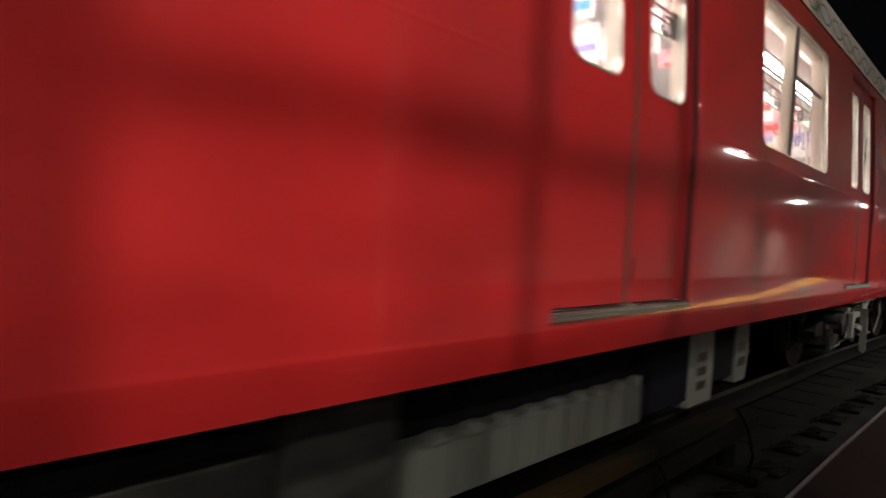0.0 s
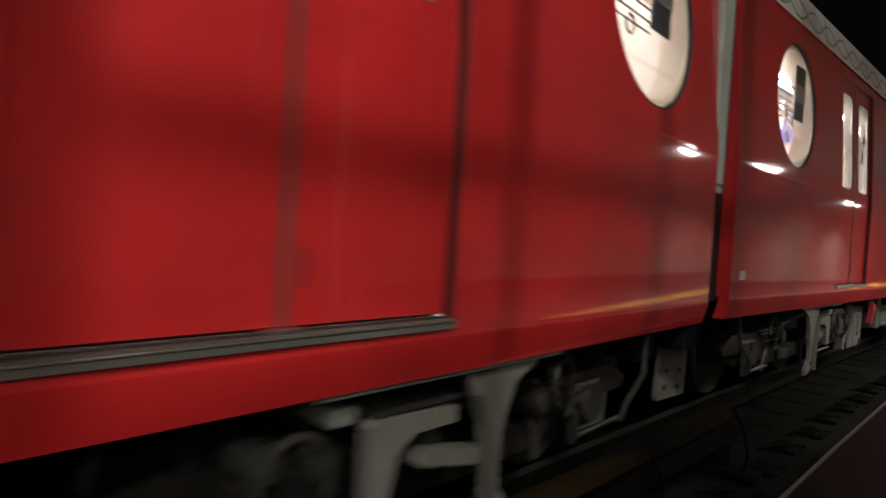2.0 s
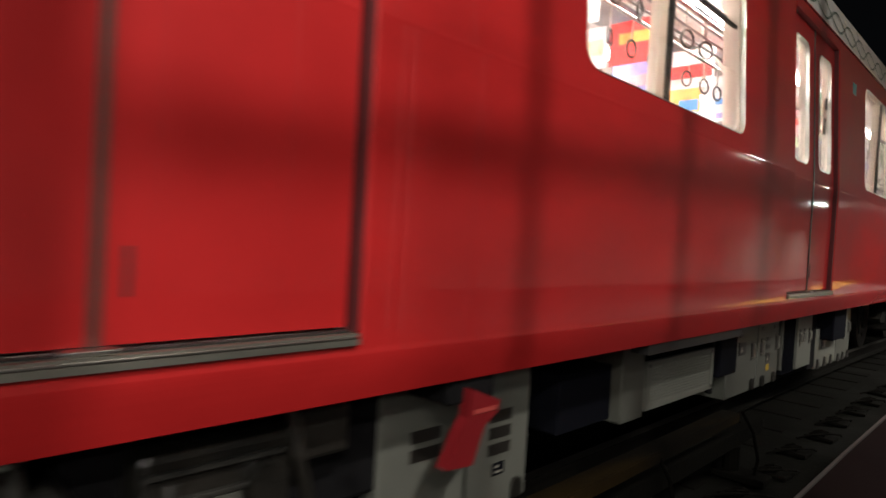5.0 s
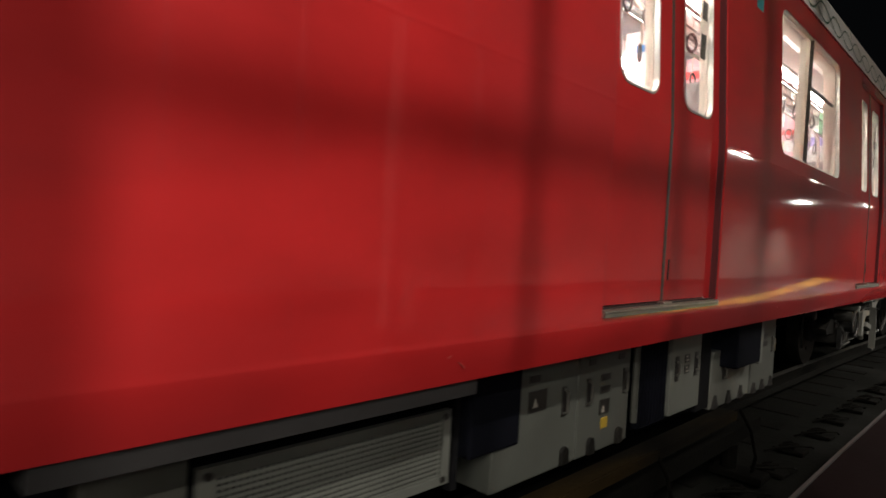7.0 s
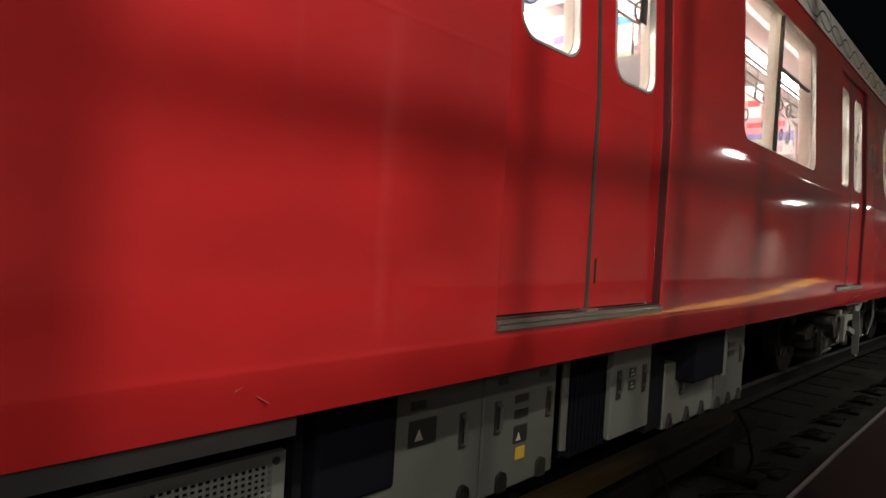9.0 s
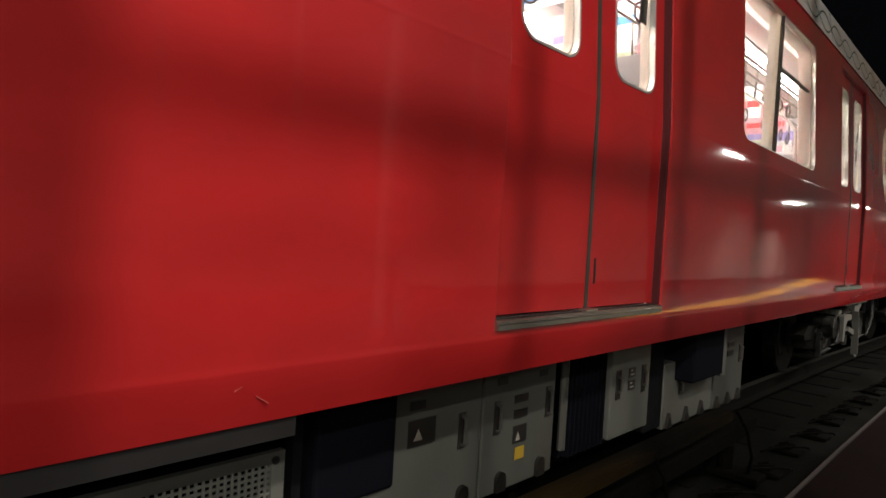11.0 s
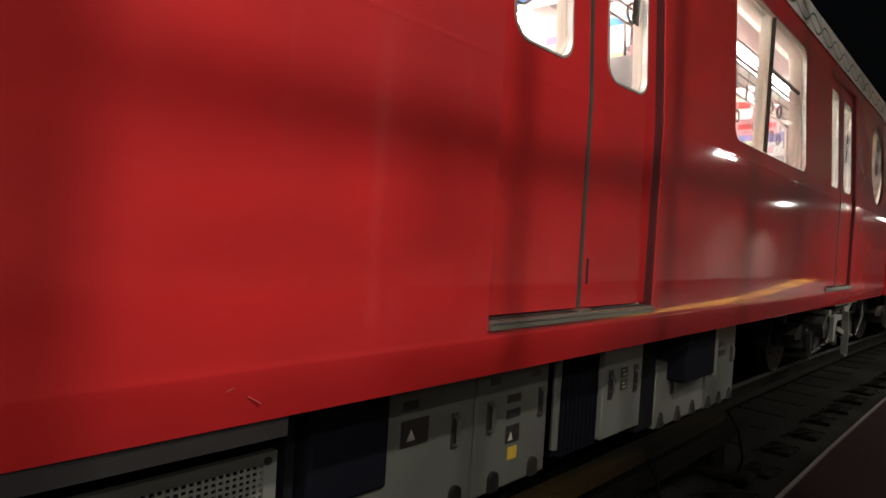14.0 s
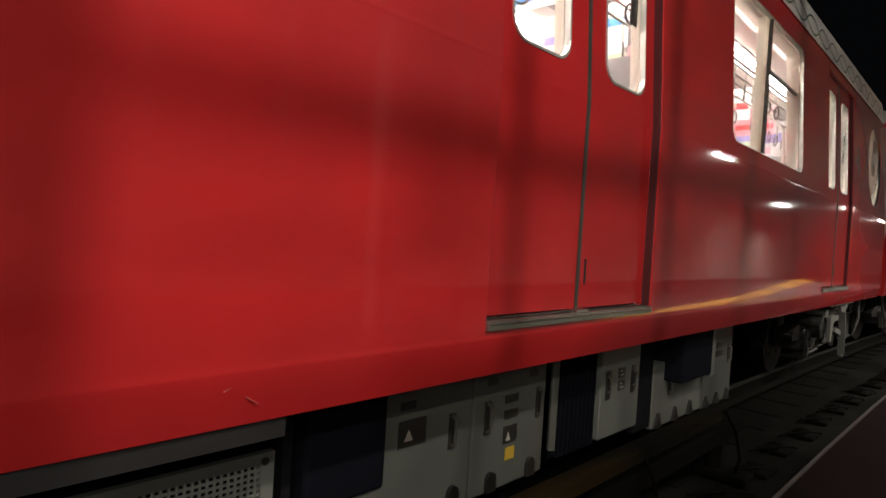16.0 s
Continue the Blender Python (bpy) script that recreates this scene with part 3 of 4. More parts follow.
def big_window(car, x0, x1):
    z0, z1 = 2.045, 3.09
    w = part("window", ring(bmesh.new(), round_rect(x0 - 0.001, x1 + 0.001, z0 - 0.001, z1 + 0.001, 0.095), round_rect(x0 + 0.004, x1 - 0.004, z0 + 0.004, z1 - 0.004, 0.091), -0.002, 0.05), STEEL, car, "bright thin window edge")
    fr = ring(bmesh.new(), round_rect(x0 + 0.003, x1 - 0.003, z0 + 0.003, z1 - 0.003, 0.092), round_rect(x0 + 0.022, x1 - 0.035, z0 + 0.022, z1 - 0.03, 0.075), 0.030, 0.095)
    part("inner_frame", fr, FRAME, w, "cream inner window frame")
    xm = x0 + 0.44 * (x1 - x0)
    y = side_y(2.5)
    part("mullion", box(xm - 0.065, xm + 0.03, y + 0.04, y + 0.095, z0 + 0.02, z1 - 0.02, 0.01), FRAME, w, "cream centre mullion")
    part("mullion_seal", box(xm + 0.032, xm + 0.056, y + 0.02, y + 0.08, z0 + 0.02, z1 - 0.02), RUBBER, w, "black rubber strip")
    part("upper_seal", box(xm + 0.05, x1 - 0.05, y + 0.045, y + 0.065, 2.705, 2.722), RUBBER, w)
    g = part("pane", prism(round_rect(x0 + 0.005, x1 - 0.005, z0 + 0.005, z1 - 0.005, 0.09), y + 0.016, y + 0.022), GLASS, w, "clear glass pane")
    g.visible_shadow = False


def round_window(car, x, blind):
    z, r = 2.585, 0.53
    w = part("round_window", ring(bmesh.new(), circle(x, z, r + 0.001), circle(x, z, r - 0.014), 0.004, 0.05), RUBBER, car, "black round window rubber")
    part("inner_frame", ring(bmesh.new(), circle(x, z, r - 0.012), circle(x, z, r - 0.05), 0.030, 0.15), FRAME, w, "cream round inner frame")
    y = side_y(z)
    g = part("pane", prism(circle(x, z, r - 0.005), y + 0.022, y + 0.028), GLASS, w, "clear round pane")
    g.visible_shadow = False
    st = part("notice", box(x - 0.02, x + 0.24, y + 0.030, y + 0.034, z - 0.10, z + 0.36), AD_PAPER[7], w, "dark blue notice with a grey band")
    part("notice_band", box(x - 0.02, x + 0.24, y + 0.0255, y + 0.0295, z + 0.06, z + 0.20), RACK, st)


def wheel(car, x, y):
    w = part("wheel", cyl(0, -0.065, 0.065, 0, 0.43, 40), WHEEL_STEEL, car, "steel wheel with a bright tread")
    w.location = (x, y, 0.43)
    part("hub", cyl(0, -0.10, -0.066, 0, 0.15, 20), BOGIE_SHADED, w)
    for k in range(6):
        a = k * math.tau / 6
        part("bolt", cyl(0.24 * math.cos(a), -0.075, -0.066, 0.24 * math.sin(a), 0.022, 8), BOGIE_SHADED, w)
    return w


def bogie(car, x):
    e = part("bogie", prism([(x - 1.55, 0.50), (x - 1.35, 0.60), (x - 0.75, 0.60), (x - 0.5, 0.42), (x + 0.5, 0.42), (x + 0.75, 0.60), (x + 1.35, 0.60), (x + 1.55, 0.50), (x + 1.5, 0.44), (x + 0.8, 0.42), (x + 0.55, 0.28), (x - 0.55, 0.28), (x - 0.8, 0.42), (x - 1.5, 0.44)], -1.12, -0.98), BOGIE_SHADED, car, "grimy bogie frame, near black for the shade under the car")
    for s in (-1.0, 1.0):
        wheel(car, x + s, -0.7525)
        part("axle_box", box(x + s - 0.15, x + s + 0.15, -1.16, -0.90, 0.30, 0.56, 0.03), BOGIE_SHADED, e)
        part("axle_cap", cyl(x + s, -1.20, -1.16, 0.43, 0.10, 20), BOGIE_WORN_SHADED, e, "round axle cap, darkened for the shade there")
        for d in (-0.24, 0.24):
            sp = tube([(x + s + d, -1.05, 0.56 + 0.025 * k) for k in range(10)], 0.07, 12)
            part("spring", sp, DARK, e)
        part("brake_arm", tube([(x + s * 0.52, -1.10, 0.62), (x + s * 0.50, -1.12, 0.40), (x + s * 0.58, -1.10, 0.22)], 0.035, 8), BOGIE_WORN_SHADED, e, "worn brake arm, darkened for the shade there")
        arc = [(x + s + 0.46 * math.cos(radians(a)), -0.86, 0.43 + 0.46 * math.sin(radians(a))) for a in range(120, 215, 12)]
        part("wheel_guard", tube(arc, 0.012, 6), BOGIE_WORN_SHADED, e, "worn curved guard bar")
        part("hanger", box(x + s - 0.235, x + s - 0.195, -1.215, -1.165, 0.26, 0.52, 0.006), BOGIE_WORN_SHADED, e, "worn hanger plate")
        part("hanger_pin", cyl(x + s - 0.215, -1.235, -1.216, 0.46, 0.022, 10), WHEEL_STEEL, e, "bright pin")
        part("tie_rod", tube([(x + s - 0.19, -1.19, 0.285), (x + s + 0.34, -1.19, 0.295)], 0.014, 6), BOGIE_WORN_SHADED, e, "thin tie rod")
        part("brake_cylinder", cyl(x + s * 0.40, -1.23, -1.0, 0.55, 0.075, 18), BOGIE_SHADED, e)
        part("cylinder_lid", cyl(x + s * 0.40, -1.245, -1.2305, 0.55, 0.055, 18), BOGIE_WORN_SHADED, e, "worn round lid")
        part("loop_hose", tube([(x + s * 0.62 + 0.10 * math.cos(k * math.pi / 8), -1.22, 0.58 + 0.16 * math.sin(k * math.pi / 8)) for k in range(-3, 9)], 0.011, 6), BOGIE_WORN_SHADED, e, "looped hose")
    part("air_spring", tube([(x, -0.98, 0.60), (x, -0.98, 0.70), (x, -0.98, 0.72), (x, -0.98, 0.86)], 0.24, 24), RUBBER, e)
    part("damper", tube([(x - 0.45, -1.19, 0.66), (x + 0.35, -1.19, 0.74)], 0.04, 10), BOGIE_WORN_SHADED, e, "sloping damper, darkened for the shade there")
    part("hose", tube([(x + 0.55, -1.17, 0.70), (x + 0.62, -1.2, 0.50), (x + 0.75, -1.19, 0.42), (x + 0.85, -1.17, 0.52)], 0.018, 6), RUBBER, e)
    part("step", box(x - 0.22, x + 0.22, -1.17, -1.13, 0.30, 0.40, 0.01), BOGIE_WORN_SHADED, e)


BOX_Y = -SIDE + 0.12


def cabinet(car, x0, x1, z0, z1, mat, inset=0.0, depth=0.9):
    y = BOX_Y + inset
    c = part("equipment_box", box(x0, x1, y, y + depth, z0, z1, 0.008), mat, car, "grey painted equipment box under the floor")
    return c, y


def handle(c, x, z, y, h=0.11):
    part("handle", tube([(x, y, z - h / 2), (x, y - 0.022, z - h / 2 + 0.01), (x, y - 0.022, z + h / 2 - 0.01), (x, y, z + h / 2)], 0.007, 6), STEEL, c, "small steel handle")
    part("handle_plate", box(x - 0.018, x + 0.018, y - 0.004, y - 0.0005, z - h / 2 - 0.01, z + h / 2 + 0.01), PLATE_DARK, c)


def plate(c, x0, x1, z0, z1, y, mat=None, bars=0):
    p = part("plate", box(x0, x1, y - 0.004, y - 0.0005, z0, z1), mat or PLATE_DARK, c, "small dark plate")
    for k in range(bars):
        z = z0 + (z1 - z0) * (k + 0.7) / (bars + 0.4)
        part("text_bar", box(x0 + 0.015, x1 - 0.015 - 0.02 * (k % 2), y - 0.0055, y - 0.0042, z - 0.004, z + 0.004), PLATE_TEXT, p)
    return p


def knob(c, x, z, y):
    arch = [(x - 0.028, z - 0.05), (x + 0.028, z - 0.05)] + [(x + 0.028 * math.cos(a * math.pi / 6), z + 0.028 * math.sin(a * math.pi / 6)) for a in range(7)]
    part("latch", prism(arch, y - 0.018, y - 0.0005), BOGIE_SHADED, c, "dark arched latch")


def underfloor(car):
    """Boxes and gear under the middle of a car; heights above the rails."""
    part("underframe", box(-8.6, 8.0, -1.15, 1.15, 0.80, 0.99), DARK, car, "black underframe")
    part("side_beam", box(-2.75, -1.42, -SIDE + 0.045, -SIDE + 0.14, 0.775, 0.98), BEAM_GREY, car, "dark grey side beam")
    near = set(car.children_recursive)
    # cabinet with switches and a red lever
    c, y = cabinet(car, -4.45, -3.65, 0.28, 0.84, BOX_PALE, 0.0, 0.10)
    part("split", box(-4.035, -4.02, y - 0.003, y - 0.0005, 0.29, 0.83), RUBBER, c)
    for z in (0.635, 0.57, 0.505):
        plate(c, -3.90, -3.77, z - 0.022, z + 0.022, y)
    plate(c, -3.87, -3.80, 0.40, 0.45, y, BOX_DARK, 2)
    for z in (0.635, 0.57):
        plate(c, -4.31, -4.17, z - 0.022, z + 0.022, y)
    knob(c, -3.72, 0.34, y)
    knob(c, -4.36, 0.34, y)
    lv = prism([(-4.27, 0.80), (-4.13, 0.79), (-4.14, 0.755), (-4.20, 0.72), (-4.25, 0.60), (-4.37, 0.61), (-4.31, 0.72), (-4.28, 0.755)], y - 0.25, y - 0.20)
    lever = part("lever", lv, LEVER_RED, car, "red painted lever")
    part("lever_bracket", box(-4.34, -4.12, y - 0.21, y + 0.02, 0.79, 0.87, 0.01), DARK, car)
    part("lever_stripe", box(-4.26, -4.15, y - 0.2535, y - 0.2505, 0.765, 0.778), SCRATCH, lever)
    # box beside the louvre
    c, y = cabinet(car, -3.35, -2.88, 0.44, 0.72, BOX_DARK, 0.06)
    part("front_cover", box(-2.87, -2.63, BOX_Y, BOX_Y + 0.3, 0.42, 0.80, 0.01), BOX_GREY, c)
    # louvred intake
    c, y = cabinet(car, -2.60, -1.71, 0.46, 0.71, BOX_DARK, 0.02)
    fr = bmesh.new()
    for a in ((-2.61, -1.70, 0.685, 0.712), (-2.61, -1.70, 0.45, 0.478), (-2.61, -2.565, 0.478, 0.685), (-1.738, -1.70, 0.478, 0.685)):
        box(a[0], a[1], y - 0.025, y, a[2], a[3], 0, fr)
    part("grille_frame", fr, BOX_PALE, c, "pale grey grille frame")
    for k in range(13):
        z = 0.480 + 0.0165 * k
        part("slat", box(-2.565, -1.738, y - 0.016, y - 0.009, z, z + 0.006), BOX_PALE, c)
    for k in range(43):
        x = -2.560 + 0.0192 * k
        part("grille_bar", box(x, x + 0.006, y - 0.017, y - 0.010, 0.478, 0.685), BOX_PALE, c)
    for x, z in ((-2.585, 0.69), (-1.73, 0.69), (-1.73, 0.47)):
        part("screw", cyl(x, y - 0.030, y - 0.0255, z, 0.012, 10), PLATE_DARK, c)
    set_back(car, near, 5.77)
    near = set(car.children_recursive)
    part("post", box(-1.36, -1.33, BOX_Y + 0.02, BOX_Y + 0.06, 0.40, 0.86), DARK, car)
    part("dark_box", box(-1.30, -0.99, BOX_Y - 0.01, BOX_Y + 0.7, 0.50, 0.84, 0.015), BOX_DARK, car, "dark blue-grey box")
    # twin cabinet below the middle door
    c, y = cabinet(car, -1.15, -0.55, 0.33, 0.84, BOX_GREY, 0.004)
    plate(c, -0.925, -0.855, 0.735, 0.765, y)
    pl = plate(c, -0.93, -0.80, 0.61, 0.70, y)
    part("warning_mark", prism([(-0.905, 0.63), (-0.865, 0.63), (-0.885, 0.668)], y - 0.006, y - 0.0045), PLATE_TEXT, pl, "pale triangle mark")
    handle(c, -0.66, 0.62, y)
    knob(c, -0.645, 0.39, y)
    c, y = cabinet(car, -0.54, -0.05, 0.33, 0.84, BOX_GREY, 0.004)
    plate(c, -0.46, -0.40, 0.755, 0.785, y)
    plate(c, -0.18, -0.12, 0.755, 0.785, y)
    plate(c, -0.345, -0.255, 0.668, 0.70, y)
    plate(c, -0.345, -0.255, 0.605, 0.64, y)
    pl = plate(c, -0.345, -0.255, 0.505, 0.575, y)
    part("warning_mark", prism([(-0.33, 0.515), (-0.30, 0.515), (-0.315, 0.55)], y - 0.006, y - 0.0045), PLATE_TEXT, pl, "pale triangle mark")
    pl = plate(c, -0.325, -0.265, 0.435, 0.485, y, YELLOW)
    handle(c, -0.455, 0.63, y)
    handle(c, -0.105, 0.64, y)
    knob(c, -0.15, 0.385, y)
    knob(c, -0.42, 0.385, y)
    part("pipe", tube([(0.03, BOX_Y + 0.01, 0.84), (0.03, BOX_Y + 0.01, 0.40)], 0.02, 8), BOX_GREY, car, "grey vertical pipe")
    # ribbed cooler
    c = part("cooler", box(0.07, 0.42, BOX_Y + 0.05, BOX_Y + 0.8, 0.34, 0.84), BOX_DARK, car, "dark ribbed cooler")
    for k in range(9):
        x = 0.085 + 0.038 * k
        part("rib", box(x, x + 0.012, BOX_Y + 0.005, BOX_Y + 0.05, 0.35, 0.82), BOX_DARK, c)
    c, y = cabinet(car, 0.43, 0.86, 0.36, 0.84, BOX_PALE, -0.01)
    for x in (0.50, 0.78):
        part("slot", box(x - 0.022, x + 0.022, y - 0.005, y - 0.0005, 0.555, 0.70), PLATE_DARK, c)
        handle(c, x, 0.63, y, 0.08)
    for z in (0.675, 0.61):
        plate(c, 0.61, 0.68, z - 0.025, z + 0.025, y, PLATE_DARK, 2)
    c, y = cabinet(car, 1.10, 1.86, 0.28, 0.66, BOX_PALE, 0.01)
    # Filler for the shaded gap; covers the next cabinet's lit side face.
    part("gap_shade", box(0.875, 1.094, y + 0.004, y + 0.4, 0.30, 0.83, 0.01), DARK, car, "dark filler for the shade between the cabinets")
    part("cover", box(1.24, 1.72, y - 0.12, y + 0.3, 0.55, 0.83, 0.012), BOX_DARK, c, "dark projecting cover")
    part("cover_end", box(1.725, 1.80, y - 0.11, y + 0.3, 0.53, 0.83, 0.01), BOX_PALE, c)
    handle(c, 1.33, 0.50, y, 0.07)
    for x in (1.17, 1.42, 1.66):
        part("hinge", prism([(x - 0.04, 0.285), (x + 0.04, 0.285), (x, 0.37)], y - 0.02, y - 0.0005), PLATE_DARK, c)
    c, y = cabinet(car, 1.88, 2.46, 0.27, 0.83, BOX_GREY, 0.01)
    for z in (0.68, 0.62):
        plate(c, 2.12, 2.24, z - 0.02, z + 0.02, y)
    handle(c, 1.98, 0.60, y)
    handle(c, 2.38, 0.60, y)
    for x in (1.95, 2.15, 2.36):
        part("hinge", prism([(x - 0.04, 0.275), (x + 0.04, 0.275), (x, 0.35)], y - 0.02, y - 0.0005), PLATE_DARK, c)
    set_back(car, near, 2.35)
    # Dark block standing in for shade and gear; hides the cabinet's lit side.
    part("deep_filler", box(-5.30, -4.18, -1.14, -0.2, 0.40, 0.80, 0.02), DARK, car, "dark filler block for shade and gear deep under the floor")
    cp = part("compressor", box(-5.16, -4.72, -1.24, -0.5, 0.40, 0.74, 0.03), BOGIE_SHADED, car, "grimy ribbed compressor housing, near black for the shade there")
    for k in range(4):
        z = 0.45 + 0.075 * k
        part("rib", box(-5.15, -4.76, -1.262, -1.2405, z, z + 0.016, 0.004), BOGIE_WORN_SHADED, cp)
    part("cover", cyl(-4.82, -1.285, -1.2405, 0.60, 0.06, 18), BOGIE_SHADED, cp, "dark round cover")
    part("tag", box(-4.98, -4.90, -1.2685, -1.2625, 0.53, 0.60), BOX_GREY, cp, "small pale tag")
    part("bracket_block", box(-5.30, -5.16, -1.25, -0.9, 0.36, 0.52, 0.012), BOGIE_SHADED, car)
    part("bent_hose", tube([(-5.42, -1.26, 0.80), (-5.41, -1.28, 0.62), (-5.33, -1.29, 0.50), (-5.22, -1.29, 0.46), (-5.12, -1.28, 0.52), (-5.08, -1.26, 0.66)], 0.016, 8), BOGIE_WORN_SHADED, car, "bent grey hose")
    part("pipe_stub", tube([(-4.74, -1.24, 0.80), (-4.72, -1.26, 0.66), (-4.66, -1.25, 0.48), (-4.66, -1.2, 0.36)], 0.020, 8), BOGIE_SHADED, car)
    part("junction_box", box(-4.70, -4.52, -1.24, -1.0, 0.62, 0.78, 0.015), BOGIE_SHADED, car)


def set_back(car, before, reach):
    """Moves gear built at the shallow plane 14 cm further under the car, keeping its proportions from the walkway."""
    for ob in set(car.children_recursive) - before:
        for v in ob.data.vertices:
            x = (v.co.x + reach) * 1.096 - reach
            v.co = (x, v.co.y + 0.14, EYE_Z + (v.co.z - EYE_Z) * 1.096 if v.co.z < 0.8 else v.co.z)


def end_gear(car, x, s):
    """Brackets, bogie and end plates below one end; s is the way to that end, x the pivot."""
    bogie(car, x)
    y = -SIDE + 0.075
    b = x + s * 0.23
    leg = [(0.06, 0.845), (0.55, 0.85), (0.50, 0.72), (0.445, 0.60), (0.41, 0.42), (0.395, 0.20), (0.22, 0.15), (0.21, 0.20), (0.30, 0.30), (0.31, 0.46), (0.28, 0.60), (0.21, 0.73), (0.06, 0.80)]
    lg = part("bracket_leg", prism([(b - s * u, z) for u, z in leg], y, y + 0.03), BRACKET, car, "pale grey pressed bracket")
    rim = [(0.50, 0.72), (0.445, 0.60), (0.41, 0.42), (0.395, 0.20), (0.375, 0.20), (0.39, 0.42), (0.425, 0.60), (0.48, 0.72)]
    part("leg_flange", prism([(b - s * u, z) for u, z in rim], y - 0.04, y), BRACKET, lg)
    seat = [(0.58, 0.685), (0.98, 0.705), (1.01, 0.68), (1.005, 0.40), (0.92, 0.40), (0.88, 0.57), (0.80, 0.625), (0.58, 0.625)]
    st = part("bracket_seat", prism([(b - s * u, z) for u, z in seat], y + 0.01, y + 0.07), BRACKET, car, "pale grey bent bracket")
    part("seat_plate", box(min(b - s * 0.56, b - s * 0.99), max(b - s * 0.56, b - s * 0.99), y + 0.02, y + 0.34, 0.708, 0.722), BOGIE_WORN_SHADED, st)
    step = [(0.40, 0.49), (0.74, 0.55), (0.76, 0.50), (0.42, 0.43)]
    part("bracket_step", prism([(b - s * u, z) for u, z in step], y + 0.005, y + 0.09), BRACKET, lg)
    for u, z in ((0.47, 0.80), (0.40, 0.80), (0.36, 0.26)):
        part("bracket_bolt", cyl(b - s * u, y - 0.014, y - 0.0005, z, 0.016, 10), PLATE_DARK, lg)
    part("valve", box(b - s * 1.10 - 0.05, b - s * 1.10 + 0.05, y + 0.03, y + 0.3, 0.70, 0.76, 0.012), BOX_PALE, car, "pale grey valve block")
    for k, (u, z, r) in enumerate(((1.16, 0.60, 0.05), (1.24, 0.52, 0.07), (1.36, 0.64, 0.06))):
        part("air_cylinder", cyl(b - s * u, y + 0.05, y + 0.30, z, r, 18), BOGIE_WORN_SHADED if k != 1 else BOGIE_SHADED, car, "grimy round air cylinder end, darkened for the shade there")
    part("air_hose", tube([(b - s * (1.28 + 0.13 * math.cos(a * math.tau / 16)), y + 0.03, 0.56 + 0.15 * math.sin(a * math.tau / 16)) for a in range(13)], 0.014, 6), BOGIE_WORN_SHADED, car, "thin curved air hose")
    lip0, lip1 = sorted((x + s * 0.32, x - s * 1.03))
    part("edge_lip", box(lip0, lip1, -SIDE + 0.046, -SIDE + 0.072, 0.812, 0.829, 0.004), BOX_PALE, car, "pale grey lip below the skin")
    for z, u0, u1 in ((0.63, 0.25, 1.0), (0.60, 0.30, 0.95), (0.53, 0.30, 0.85)):
        part("brake_pipe", tube([(x + s * u0, -1.215, z), (x + s * u1, -1.215, z + 0.004)], 0.005, 6), WHEEL_STEEL, car, "thin worn brake pipe")
    # guard plate ahead of the wheel, leaning, with bolts near its foot
    g0, g1 = sorted((x + s * 1.46, x + s * 1.98))
    guard = [(g0 + 0.05, 0.80), (g1 + 0.05, 0.80), (g1 - 0.02, 0.06), (g0 + 0.02, 0.06), (g0, 0.10)]
    gp = part("guard_plate", prism(guard, -0.80, -0.765), BRACKET, car, "grey leaning guard plate with bolts")
    for u, z in ((0.12, 0.16), (0.36, 0.14), (0.14, 0.30), (0.38, 0.28)):
        part("guard_bolt", cyl(g0 + u, -0.815, -0.8005, z, 0.020, 10), PLATE_DARK, gp)
    # The skirt's shade on the upper plate, built as a dark sheet.
    part("guard_shade", prism([(g0 + 0.03, 0.50), (g1 + 0.04, 0.46), (g1 + 0.06, 0.80), (g0 + 0.04, 0.80)], -0.86, -0.81), BOGIE_SHADED, gp, "dark sheet for the skirt's shade on the guard plate")
    e = x + s * 2.05
    part("pipe_run", tube([(e - s * 0.5, y + 0.1, 0.80), (e - s * 0.55, y + 0.08, 0.55), (e - s * 0.75, y + 0.08, 0.42), (e - s * 0.80, y + 0.1, 0.30)], 0.016, 6), BOGIE_WORN_SHADED, car, "thin grey pipe")


